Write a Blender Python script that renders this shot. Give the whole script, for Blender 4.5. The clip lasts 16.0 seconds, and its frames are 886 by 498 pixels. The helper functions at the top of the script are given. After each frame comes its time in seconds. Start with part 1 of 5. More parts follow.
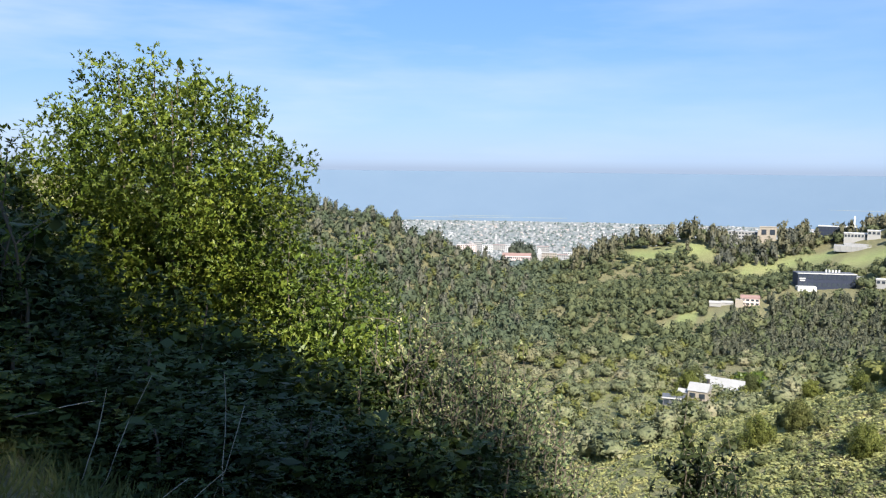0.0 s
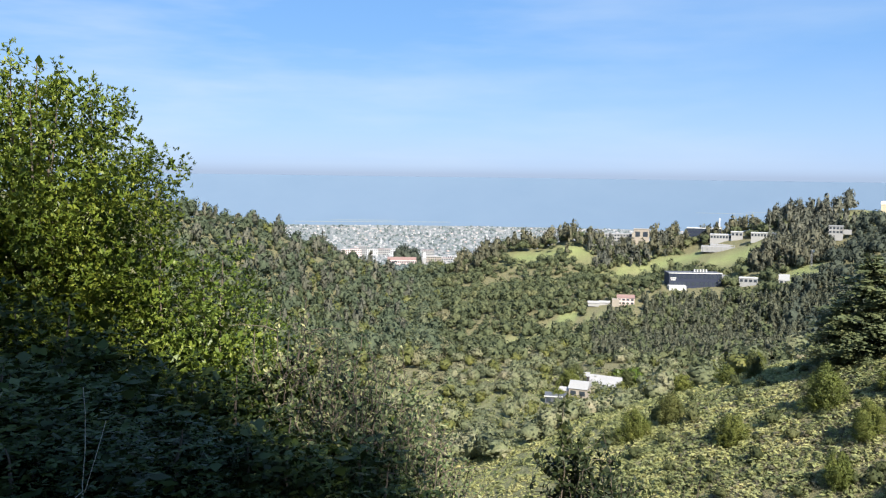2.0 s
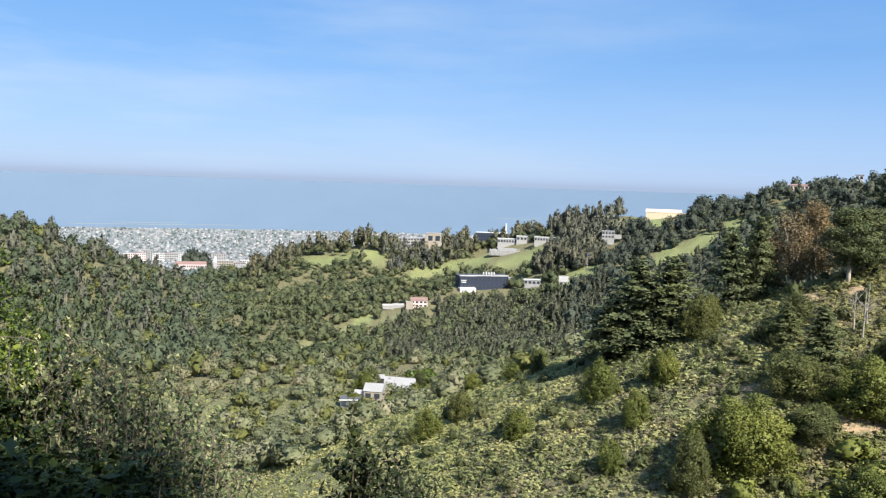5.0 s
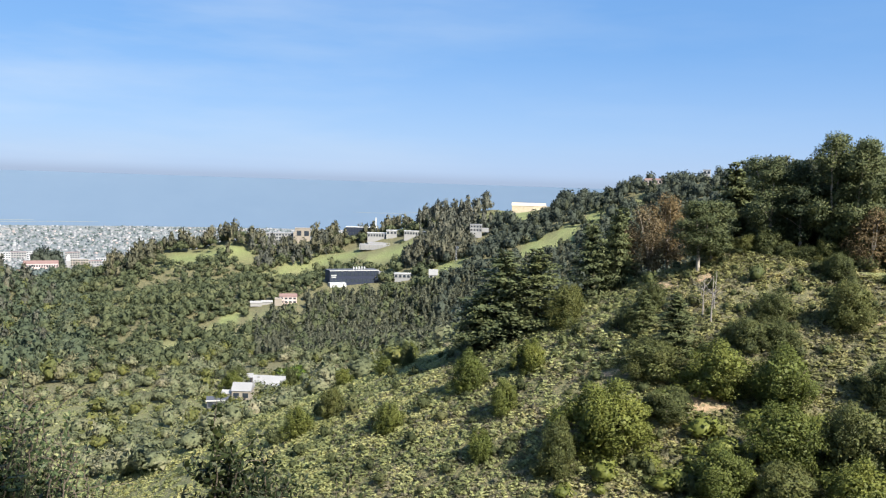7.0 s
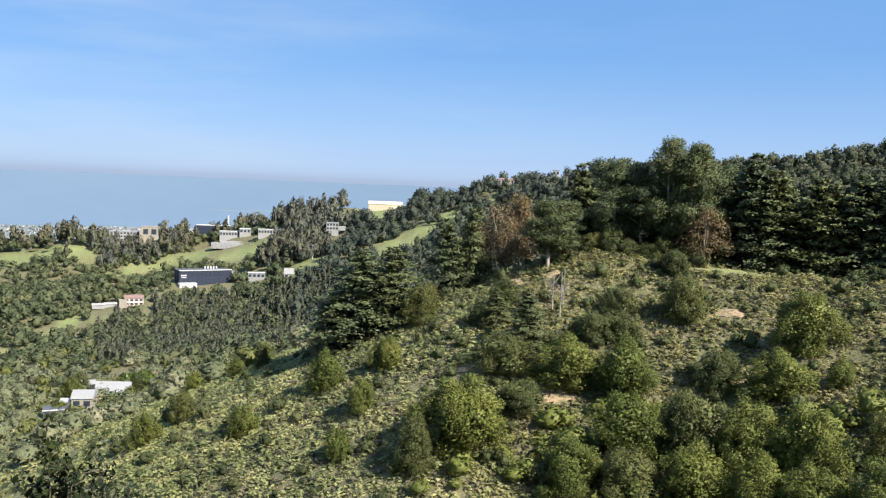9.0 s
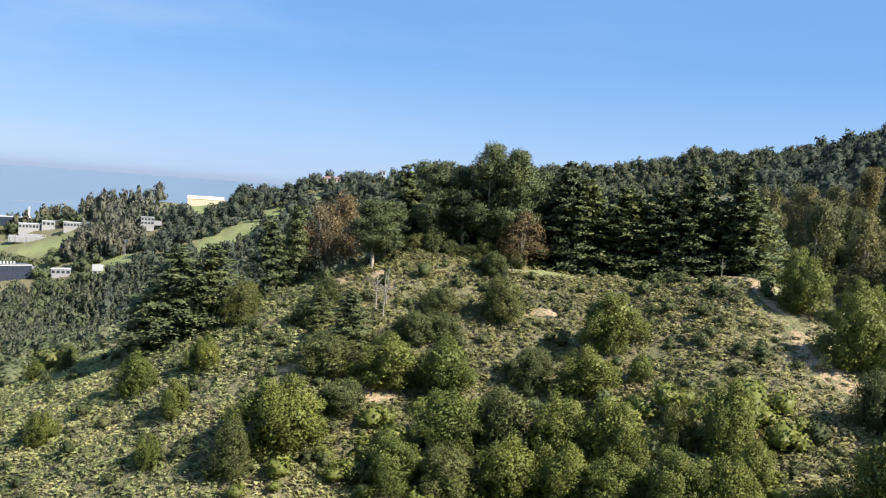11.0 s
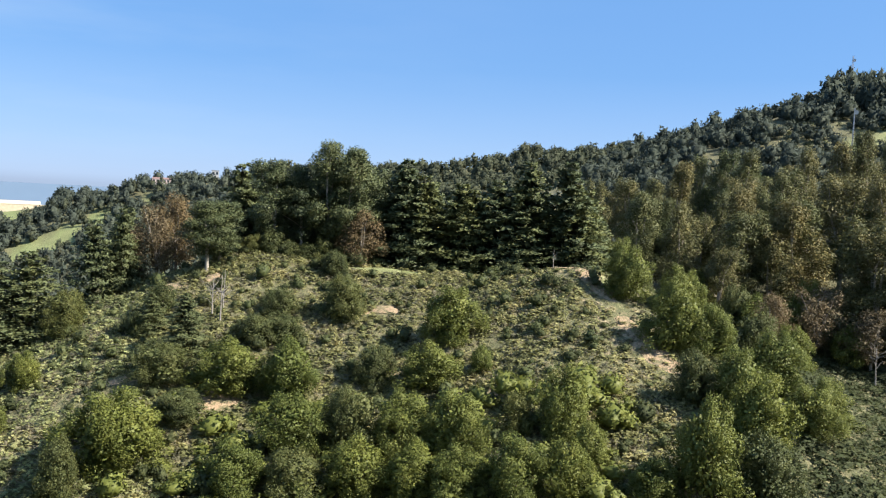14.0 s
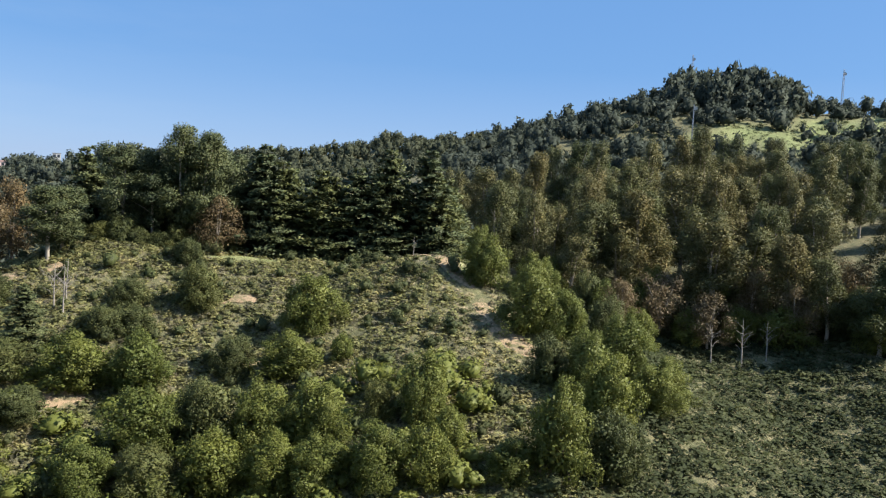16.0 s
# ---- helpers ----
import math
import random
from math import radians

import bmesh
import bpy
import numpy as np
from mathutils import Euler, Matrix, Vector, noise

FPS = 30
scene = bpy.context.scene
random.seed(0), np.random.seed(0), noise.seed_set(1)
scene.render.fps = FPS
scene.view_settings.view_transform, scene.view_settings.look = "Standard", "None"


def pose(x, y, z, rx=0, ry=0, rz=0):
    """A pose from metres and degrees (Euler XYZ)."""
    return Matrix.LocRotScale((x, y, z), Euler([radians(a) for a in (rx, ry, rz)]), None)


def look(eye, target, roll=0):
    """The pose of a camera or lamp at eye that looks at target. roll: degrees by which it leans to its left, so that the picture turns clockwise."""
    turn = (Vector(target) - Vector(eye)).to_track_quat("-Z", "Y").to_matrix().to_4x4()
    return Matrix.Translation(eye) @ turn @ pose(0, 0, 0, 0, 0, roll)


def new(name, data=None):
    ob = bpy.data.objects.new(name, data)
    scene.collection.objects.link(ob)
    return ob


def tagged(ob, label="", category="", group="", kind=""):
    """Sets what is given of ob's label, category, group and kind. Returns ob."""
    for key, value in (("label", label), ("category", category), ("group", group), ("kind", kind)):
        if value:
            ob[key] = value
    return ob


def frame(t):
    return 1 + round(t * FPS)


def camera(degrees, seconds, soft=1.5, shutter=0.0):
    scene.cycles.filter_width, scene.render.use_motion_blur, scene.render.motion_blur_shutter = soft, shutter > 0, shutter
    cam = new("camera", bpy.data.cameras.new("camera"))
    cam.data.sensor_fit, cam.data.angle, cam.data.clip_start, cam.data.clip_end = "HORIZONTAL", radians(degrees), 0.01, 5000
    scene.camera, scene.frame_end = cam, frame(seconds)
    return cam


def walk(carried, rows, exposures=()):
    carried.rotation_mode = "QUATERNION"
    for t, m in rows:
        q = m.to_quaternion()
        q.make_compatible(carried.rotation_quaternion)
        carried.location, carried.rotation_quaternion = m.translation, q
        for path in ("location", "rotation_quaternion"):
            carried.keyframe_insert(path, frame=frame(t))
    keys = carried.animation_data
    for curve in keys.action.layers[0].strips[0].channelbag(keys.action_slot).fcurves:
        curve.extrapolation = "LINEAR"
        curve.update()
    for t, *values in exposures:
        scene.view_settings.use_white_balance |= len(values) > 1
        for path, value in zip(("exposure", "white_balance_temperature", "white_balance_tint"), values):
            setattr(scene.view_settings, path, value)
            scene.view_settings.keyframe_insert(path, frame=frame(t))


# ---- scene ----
# the camera turns on the spot, held out at arm's length
cam = camera(56.43, 16.0, soft=1.2)
PATH = [
    (0.0, 0.001, -0.0, 0.0, 84.7, -0.7, 0.0),
    (0.5, 0.023, -0.0, 0.0, 84.716, -0.704, -2.104),
    (1.0, 0.044, -0.002, 0.0, 84.699, -0.712, -4.181),
    (1.5, 0.065, -0.003, 0.0, 84.814, -0.773, -6.11),
    (2.0, 0.084, -0.006, 0.0, 85.097, -0.768, -7.986),
    (2.5, 0.108, -0.01, 0.0, 85.204, -1.059, -10.234),
    (3.0, 0.133, -0.015, 0.0, 85.492, -1.472, -12.701),
    (3.5, 0.157, -0.021, 0.0, 85.669, -1.702, -15.079),
    (4.0, 0.182, -0.028, 0.0, 85.776, -1.874, -17.489),
    (6.5, 0.289, -0.074, 0.0, 85.466, -1.656, -28.708),
    (7.0, 0.311, -0.087, 0.0, 85.574, -1.811, -31.111),
    (7.5, 0.336, -0.103, 0.0, 85.652, -2.062, -33.923),
    (8.0, 0.357, -0.118, 0.0, 85.799, -2.118, -36.352),
    (8.5, 0.376, -0.132, 0.0, 85.876, -2.152, -38.639),
    (9.0, 0.395, -0.148, 0.0, 85.815, -2.328, -41.01),
    (9.5, 0.419, -0.17, 0.0, 85.684, -2.95, -44.034),
    (10.0, 0.445, -0.197, 0.0, 85.739, -3.753, -47.576),
    (12.5, 0.512, -0.287, 0.0, 87.175, -3.512, -58.385),
    (13.0, 0.522, -0.303, 0.0, 87.035, -3.521, -60.191),
    (13.5, 0.532, -0.322, 0.0, 87.049, -3.195, -62.192),
    (14.0, 0.541, -0.34, 0.0, 87.009, -2.991, -64.167),
    (14.5, 0.552, -0.364, 0.0, 86.925, -3.276, -66.664),
    (15.0, 0.561, -0.388, 0.0, 86.761, -3.361, -69.091),
    (15.5, 0.569, -0.411, 0.0, 86.698, -3.355, -71.404),
    (16.0, 0.577, -0.434, 0.0, 86.686, -3.415, -73.789),
]
walk(cam, [(t, pose(x, y, z, rx, ry, rz)) for t, x, y, z, rx, ry, rz in PATH], [(0.0, 1.3), (2.0, 1.25), (4.2, 1.2), (7.0, 1.15), (10.0, 1.18), (12.5, 1.26), (13.5, 1.26), (14.6, 1.18), (15.0, 1.02), (15.5, 0.99), (16.0, 1.06)])

# ---- light: clear morning, sun behind the camera ----
SUN_TURN, SUN_HIGH = 168.0, 43.0
world = bpy.data.worlds.new("sky")
scene.world = world
world.use_nodes = True
wn = world.node_tree.nodes
sky = wn.new("ShaderNodeTexSky")
sky.sky_type = "NISHITA"
sky.sun_disc = False
sky.sun_elevation, sky.sun_rotation = radians(SUN_HIGH), radians(SUN_TURN)
sky.altitude, sky.air_density, sky.dust_density, sky.ozone_density = 400, 1.0, 0.5, 4.0
wn["Background"].inputs["Strength"].default_value = 0.062
haze = wn.new("ShaderNodeMix")
haze.data_type = "RGBA"
haze.inputs[0].default_value = 0.65
haze.inputs[7].default_value = (1.25, 3.15, 6.75, 1)
world.node_tree.links.new(sky.outputs["Color"], haze.inputs[6])
# thin high cloud
wisp = wn.new("ShaderNodeTexNoise")
place = wn.new("ShaderNodeMapping")
place.inputs["Scale"].default_value = (1.2, 1.2, 7.0)
coords = wn.new("ShaderNodeTexCoord")
world.node_tree.links.new(coords.outputs["Generated"], place.inputs["Vector"])
world.node_tree.links.new(place.outputs[0], wisp.inputs["Vector"])
wisp.inputs["Scale"].default_value, wisp.inputs["Detail"].default_value, wisp.inputs["Roughness"].default_value = 2.2, 5.0, 0.55
thin = wn.new("ShaderNodeMapRange")
thin.inputs["From Min"].default_value, thin.inputs["From Max"].default_value, thin.inputs["To Max"].default_value = 0.42, 0.75, 0.42
world.node_tree.links.new(wisp.outputs["Fac"], thin.inputs["Value"])
veil = wn.new("ShaderNodeMix")
veil.data_type = "RGBA"
veil.inputs[7].default_value = (5.2, 6.0, 7.0, 1)
# the cloud lies over the bay and thins out inland
inland = wn.new("ShaderNodeMapRange")
inland.inputs["From Min"].default_value, inland.inputs["From Max"].default_value = -0.3, 0.97
inland.inputs["To Min"].default_value, inland.inputs["To Max"].default_value = 1.5, 0.0
cover = wn.new("ShaderNodeMath")
cover.operation = "MULTIPLY"
world.node_tree.links.new(thin.outputs[0], cover.inputs[0])
world.node_tree.links.new(inland.outputs[0], cover.inputs[1])
world.node_tree.links.new(cover.outputs[0], veil.inputs[0])
# paler air towards the horizon
split = wn.new("ShaderNodeSeparateXYZ")
world.node_tree.links.new(coords.outputs["Generated"], split.inputs[0])
low = wn.new("ShaderNodeMapRange")
low.inputs["From Min"].default_value, low.inputs["From Max"].default_value = 0.0, 0.16
low.inputs["To Min"].default_value, low.inputs["To Max"].default_value = 0.34, 0.0
world.node_tree.links.new(split.outputs["Z"], low.inputs["Value"])
world.node_tree.links.new(split.outputs["X"], inland.inputs["Value"])
pale = wn.new("ShaderNodeMix")
pale.data_type = "RGBA"
pale.inputs[7].default_value = (5.2, 6.0, 7.8, 1)
world.node_tree.links.new(low.outputs[0], pale.inputs[0])
world.node_tree.links.new(haze.outputs[2], pale.inputs[6])
world.node_tree.links.new(pale.outputs[2], veil.inputs[6])
world.node_tree.links.new(veil.outputs[2], wn["Background"].inputs["Color"])
lamp = bpy.data.lights.new("sun", "SUN")
lamp.energy, lamp.angle, lamp.color = 4.9, radians(0.53), (1.0, 0.94, 0.84)
sun = new("sun", lamp)
toward = Vector((math.sin(radians(SUN_TURN)) * math.cos(radians(SUN_HIGH)), math.cos(radians(SUN_TURN)) * math.cos(radians(SUN_HIGH)), math.sin(radians(SUN_HIGH))))
sun.matrix_world = look(toward * 200, (0, 0, 0))

# ---- materials ----
def shader(name):
    m = bpy.data.materials.new(name)
    m.use_nodes = True
    n, l = m.node_tree.nodes, m.node_tree.links
    return m, n, l, n["Principled BSDF"]


def ramp(n, stops):
    r = n.new("ShaderNodeValToRGB")
    e = r.color_ramp.elements
    while len(e) < len(stops):
        e.new(0.5)
    for k, (p, c) in zip(e, stops):
        k.position, k.color = p, (*c, 1)
    return r


def noise_node(n, l, scale, detail=4.0, rough=0.6, where=None):
    t = n.new("ShaderNodeTexNoise")
    t.inputs["Scale"].default_value, t.inputs["Detail"].default_value, t.inputs["Roughness"].default_value = scale, detail, rough
    if where is None:
        where = n.new("ShaderNodeNewGeometry").outputs["Position"]
    l.new(where, t.inputs["Vector"])
    return t


def mix(n, l, fac, a, b, how="MIX"):
    m = n.new("ShaderNodeMix")
    m.data_type, m.blend_type = "RGBA", how
    for s, v in ((m.inputs[0], fac), (m.inputs[6], a), (m.inputs[7], b)):
        if isinstance(v, (int, float)):
            s.default_value = v
        elif isinstance(v, tuple):
            s.default_value = (*v, 1)
        else:
            l.new(v, s)
    return m.outputs[2]


def foliage(name, dark, mid, light, clump=0.6, through_light=0.25, rough=0.55, by_leaf=0.55, by_clump=1.1, grain=0.0, tints=((0.74, 0.78, 0.8), (1, 1, 1), (1.16, 1.08, 0.86))):
    """Leaves: colour varies by leaf, by clump and by plant."""
    m, n, l, b = shader(name)
    geo, info = n.new("ShaderNodeNewGeometry"), n.new("ShaderNodeObjectInfo")
    big = noise_node(n, l, clump, 2.0)
    add = n.new("ShaderNodeMath")
    add.operation = "MULTIPLY_ADD"
    l.new(geo.outputs["Random Per Island"], add.inputs[0])
    add.inputs[1].default_value = by_leaf
    sub = n.new("ShaderNodeMath")
    sub.operation = "MULTIPLY_ADD"
    l.new(big.outputs["Fac"], sub.inputs[0])
    sub.inputs[1].default_value, sub.inputs[2].default_value = by_clump, 0.475 - 0.5 * by_clump - 0.5 * by_leaf
    l.new(sub.outputs[0], add.inputs[2])
    r = ramp(n, [(p, tuple(1.1 * v for v in c)) for p, c in ((0.0, dark), (0.5, mid), (1.0, light))])
    l.new(add.outputs[0], r.inputs[0])
    tint = ramp(n, list(zip((0.0, 0.5, 1.0), tints)))
    l.new(info.outputs["Random"], tint.inputs[0])
    col = mix(n, l, 1.0, r.outputs[0], tint.outputs[0], "MULTIPLY")
    if grain:
        # leafy mottling, with shade of leaf gaps painted in, and relief inside each crown
        fine = noise_node(n, l, grain, 5.0, 0.75)
        dapple = ramp(n, [(0.36, (0.66, 0.68, 0.7)), (0.5, (1.0, 1.0, 1.0)), (0.64, (1.3, 1.28, 1.2))])
        l.new(fine.outputs["Fac"], dapple.inputs[0])
        col = mix(n, l, 1.0, col, dapple.outputs[0], "MULTIPLY")
        u = n.new("ShaderNodeBump")
        u.inputs["Strength"].default_value, u.inputs["Distance"].default_value = 0.35, 0.4 / grain
        l.new(fine.outputs["Fac"], u.inputs["Height"])
        l.new(u.outputs[0], b.inputs["Normal"])
    l.new(col, b.inputs["Base Color"])
    b.inputs["Roughness"].default_value = rough
    b.inputs["Specular IOR Level"].default_value = 0.22
    t = n.new("ShaderNodeBsdfTranslucent")
    l.new(col, t.inputs["Color"])
    s = n.new("ShaderNodeMixShader")
    s.inputs[0].default_value = through_light
    l.new(b.outputs[0], s.inputs[1])
    l.new(t.outputs[0], s.inputs[2])
    l.new(s.outputs[0], n["Material Output"].inputs["Surface"])
    return m


def plain(name, a, b_col, scale=2.0, rough=0.8, bump=0.2, metal=0.0):
    """A surface of two mottled colours with fine relief."""
    m, n, l, b = shader(name)
    t, f = noise_node(n, l, scale, 5.0), noise_node(n, l, scale * 9, 3.0)
    c = mix(n, l, t.outputs["Fac"], a, b_col)
    g = ramp(n, [(0.3, (0.86, 0.86, 0.86)), (0.7, (1.08, 1.08, 1.08))])
    l.new(f.outputs["Fac"], g.inputs[0])
    l.new(mix(n, l, 1.0, c, g.outputs[0], "MULTIPLY"), b.inputs["Base Color"])
    b.inputs["Roughness"].default_value, b.inputs["Metallic"].default_value = rough, metal
    if bump:
        k = n.new("ShaderNodeBump")
        k.inputs["Strength"].default_value = bump
        l.new(f.outputs["Fac"], k.inputs["Height"])
        l.new(k.outputs[0], b.inputs["Normal"])
    return m


def bark(name, a, b_col):
    m, n, l, b = shader(name)
    co = n.new("ShaderNodeTexCoord")
    mp = n.new("ShaderNodeMapping")
    mp.inputs["Scale"].default_value = (6, 6, 0.8)
    l.new(co.outputs["Object"], mp.inputs["Vector"])
    t = noise_node(n, l, 1.5, 6.0, 0.7, mp.outputs[0])
    l.new(mix(n, l, t.outputs["Fac"], a, b_col), b.inputs["Base Color"])
    b.inputs["Roughness"].default_value = 0.9
    k = n.new("ShaderNodeBump")
    k.inputs["Strength"].default_value = 0.5
    l.new(t.outputs["Fac"], k.inputs["Height"])
    l.new(k.outputs[0], b.inputs["Normal"])
    return m


LAUREL = foliage("laurel_leaf", (0.0381, 0.066, 0.0122), (0.1, 0.145, 0.0237), (0.239, 0.267, 0.0471), 0.9, 0.35, 0.4)
# darkened copy of the laurel leaf, with deep shade put into its colour
LAUREL_SHADED = foliage("laurel_shade_leaf", (0.0218, 0.0324, 0.0084), (0.0399, 0.0608, 0.0132), (0.0798, 0.0988, 0.0204), 0.9, 0.2, 0.5)
# near-black leaf tones: the foreground shade is put into the colour
SAPLING = foliage("shaded_sapling_leaf", (0.01, 0.016, 0.007), (0.018, 0.028, 0.011), (0.045, 0.055, 0.02), 0.9, 0.15)
# very pale top tone and wide leaf spread paint in sunlit specks
THICKET = foliage("thicket_leaf", (0.0352, 0.0551, 0.0245), (0.112, 0.146, 0.0611), (0.402, 0.383, 0.185), 0.8, 0.25, 0.5, 0.9)
OAK = foliage("oak_leaf", (0.0726, 0.0885, 0.0236), (0.142, 0.161, 0.0399), (0.231, 0.23, 0.0588), 0.35, 0.3, 0.55, 0.22, tints=((0.8, 0.85, 0.85), (1, 1, 1), (1.04, 1.03, 0.94)))
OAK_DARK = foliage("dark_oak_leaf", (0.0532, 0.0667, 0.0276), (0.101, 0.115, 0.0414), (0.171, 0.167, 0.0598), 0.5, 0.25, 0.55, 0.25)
CYPRESS = foliage("cypress_leaf", (0.0517, 0.0665, 0.0346), (0.107, 0.127, 0.0572), (0.19, 0.197, 0.0851), 0.5, 0.22, 0.6, 0.25)
PINE = foliage("pine_leaf", (0.0346, 0.0486, 0.0243), (0.0745, 0.0944, 0.0448), (0.153, 0.166, 0.0768), 0.5, 0.2, 0.6)
EUCALYPT = foliage("eucalyptus_leaf", (0.0557, 0.0593, 0.0257), (0.112, 0.111, 0.0455), (0.203, 0.176, 0.0741), 0.25, 0.2, 0.55, 0.4, 1.5, tints=((0.66, 0.82, 0.7), (1.0, 1.02, 0.95), (1.2, 1.08, 0.95)))
RAVINE = foliage("ravine_scrub_leaf", (0.0455, 0.0563, 0.0243), (0.0769, 0.0902, 0.0373), (0.132, 0.136, 0.0578), 0.12, 0.4, 0.7, 0.18, 2.0, grain=1.6)
RUSSET = foliage("russet_leaf", (0.085, 0.062, 0.034), (0.165, 0.124, 0.066), (0.26, 0.2, 0.115), 0.5, 0.25, 0.55, 0.3)
SCRUB = foliage("scrub_leaf", (0.159, 0.167, 0.0738), (0.247, 0.248, 0.108), (0.381, 0.339, 0.164), 0.12, 0.45, 0.7, 0.18, 2.2, grain=1.6)
VALLEY_SCRUB = foliage("valley_scrub_leaf", (0.196, 0.217, 0.0959), (0.305, 0.322, 0.14), (0.471, 0.441, 0.213), 0.12, 0.45, 0.7, 0.18, 2.2, grain=1.6)
SCRUB_GREY = foliage("grey_scrub_leaf", (0.138, 0.133, 0.0821), (0.207, 0.19, 0.119), (0.322, 0.271, 0.181), 0.12, 0.45, 0.7, 0.18, 2.2, grain=1.6)
# far leaves, lighter and bluer: aerial haze is put into these colours
FAR_WOOD = foliage("far_wood_leaf", (0.0538, 0.0718, 0.0459), (0.0915, 0.113, 0.0679), (0.15, 0.16, 0.0931), 0.03, 0.35, 0.85, 0.2, 1.8, grain=1.0)
LEFT_WOOD = foliage("left_wood_leaf", (0.0633, 0.0816, 0.0519), (0.108, 0.131, 0.077), (0.184, 0.186, 0.106), 0.03, 0.35, 0.85, 0.2, 1.8, grain=1.0)
FAR_DARK = foliage("far_conifer_leaf", (0.0714, 0.081, 0.0555), (0.11, 0.115, 0.0768), (0.164, 0.156, 0.103), 0.08, 0.3, 0.85, 0.28, 1.6, grain=1.0)
FAR_RIDGE = foliage("ridge_wood_leaf", (0.0437, 0.0541, 0.0429), (0.0627, 0.076, 0.0569), (0.0912, 0.102, 0.0738), 0.05, 0.3, 0.85, 0.15, 1.5, grain=0.9)
FAR_OAK = foliage("valley_leaf", (0.111, 0.126, 0.0684), (0.188, 0.2, 0.107), (0.32, 0.282, 0.181), 0.07, 0.3, 0.8, 0.18, 2.2, grain=1.4)
FAR_EUC = foliage("far_eucalyptus_leaf", (0.0587, 0.0653, 0.0524), (0.102, 0.107, 0.0836), (0.166, 0.159, 0.121), 0.06, 0.3, 0.8, 0.4, 1.6, grain=1.0)
# street trees greyed and blued: distance haze is put into the colour
HAZY_TOWN_LEAF = foliage("hazy_street_tree_leaf", (0.092, 0.115, 0.109), (0.115, 0.144, 0.138), (0.144, 0.172, 0.161), 0.01, 0.1, 0.9)
PALE_TREE = foliage("pale_tree_leaf", (0.0744, 0.0748, 0.045), (0.124, 0.122, 0.075), (0.186, 0.177, 0.112), 0.1, 0.12, 0.8, grain=0.7)
BARK = bark("brown_bark", (0.06, 0.045, 0.032), (0.16, 0.13, 0.1))
PALE_BARK = bark("pale_eucalyptus_bark", (0.2, 0.16, 0.12), (0.5, 0.45, 0.38))
DEAD_WOOD = bark("bleached_wood", (0.2, 0.17, 0.14), (0.36, 0.33, 0.29))
TWIG = bark("dry_twig", (0.28, 0.25, 0.21), (0.5, 0.46, 0.4))
def dirt_shader():
    """Orange earth broken up by dry litter and small stones."""
    m, n, l, b = shader("orange_dirt")
    big, fine = noise_node(n, l, 0.9, 5.0, 0.7), noise_node(n, l, 5.0, 4.0, 0.7)
    earth = ramp(n, [(0.3, (0.3, 0.2, 0.115)), (0.55, (0.4, 0.28, 0.17)), (0.75, (0.52, 0.4, 0.27))])
    l.new(fine.outputs["Fac"], earth.inputs[0])
    k = ramp(n, [(0.42, (0, 0, 0)), (0.56, (1, 1, 1))])
    l.new(big.outputs["Fac"], k.inputs[0])
    l.new(mix(n, l, k.outputs[0], (0.17, 0.15, 0.075), earth.outputs[0]), b.inputs["Base Color"])
    b.inputs["Roughness"].default_value = 0.95
    u = n.new("ShaderNodeBump")
    u.inputs["Strength"].default_value, u.inputs["Distance"].default_value = 0.8, 0.3
    l.new(fine.outputs["Fac"], u.inputs["Height"])
    l.new(u.outputs[0], b.inputs["Normal"])
    return m


DIRT = dirt_shader()
WHITE = plain("white_paint", (0.5, 0.5, 0.495), (0.43, 0.43, 0.425), 0.3, 0.6, 0.05)
CREAM = plain("cream_render", (0.32, 0.28, 0.23), (0.26, 0.23, 0.19), 0.2, 0.8, 0.1)
STONE = plain("pale_stone", (0.33, 0.325, 0.315), (0.27, 0.265, 0.26), 0.2, 0.8, 0.1)
RED_TILE = plain("red_roof_tile", (0.24, 0.15, 0.13), (0.2, 0.13, 0.115), 0.4, 0.8, 0.3)
PINK = plain("pink_facade", (0.62, 0.5, 0.46), (0.56, 0.45, 0.42), 0.2, 0.8, 0.1)
NAVY = plain("navy_cladding", (0.012, 0.018, 0.04), (0.016, 0.024, 0.05), 0.15, 0.6, 0.05)
GLASS = plain("dark_window", (0.02, 0.028, 0.04), (0.035, 0.045, 0.06), 0.2, 0.35, 0.0)
GREY = plain("grey_concrete", (0.3, 0.3, 0.3), (0.23, 0.23, 0.23), 0.3, 0.85, 0.2)
BROWN_ROOF = plain("brown_roof_tile", (0.075, 0.062, 0.064), (0.06, 0.053, 0.056), 0.1, 0.8, 0.2)
DARK_ROOF = plain("dark_roof", (0.07, 0.075, 0.085), (0.1, 0.105, 0.12), 0.3, 0.7, 0.1)
TAN = plain("tan_earthwork", (0.56, 0.48, 0.35), (0.5, 0.42, 0.3), 0.05, 0.9, 0.2)
MUD = plain("wet_mud", (0.17, 0.19, 0.19), (0.14, 0.165, 0.17), 0.01, 0.9, 0.1)
STEEL = plain("galvanised_steel", (0.5, 0.5, 0.52), (0.4, 0.4, 0.42), 1.0, 0.4, 0.05, 0.8)


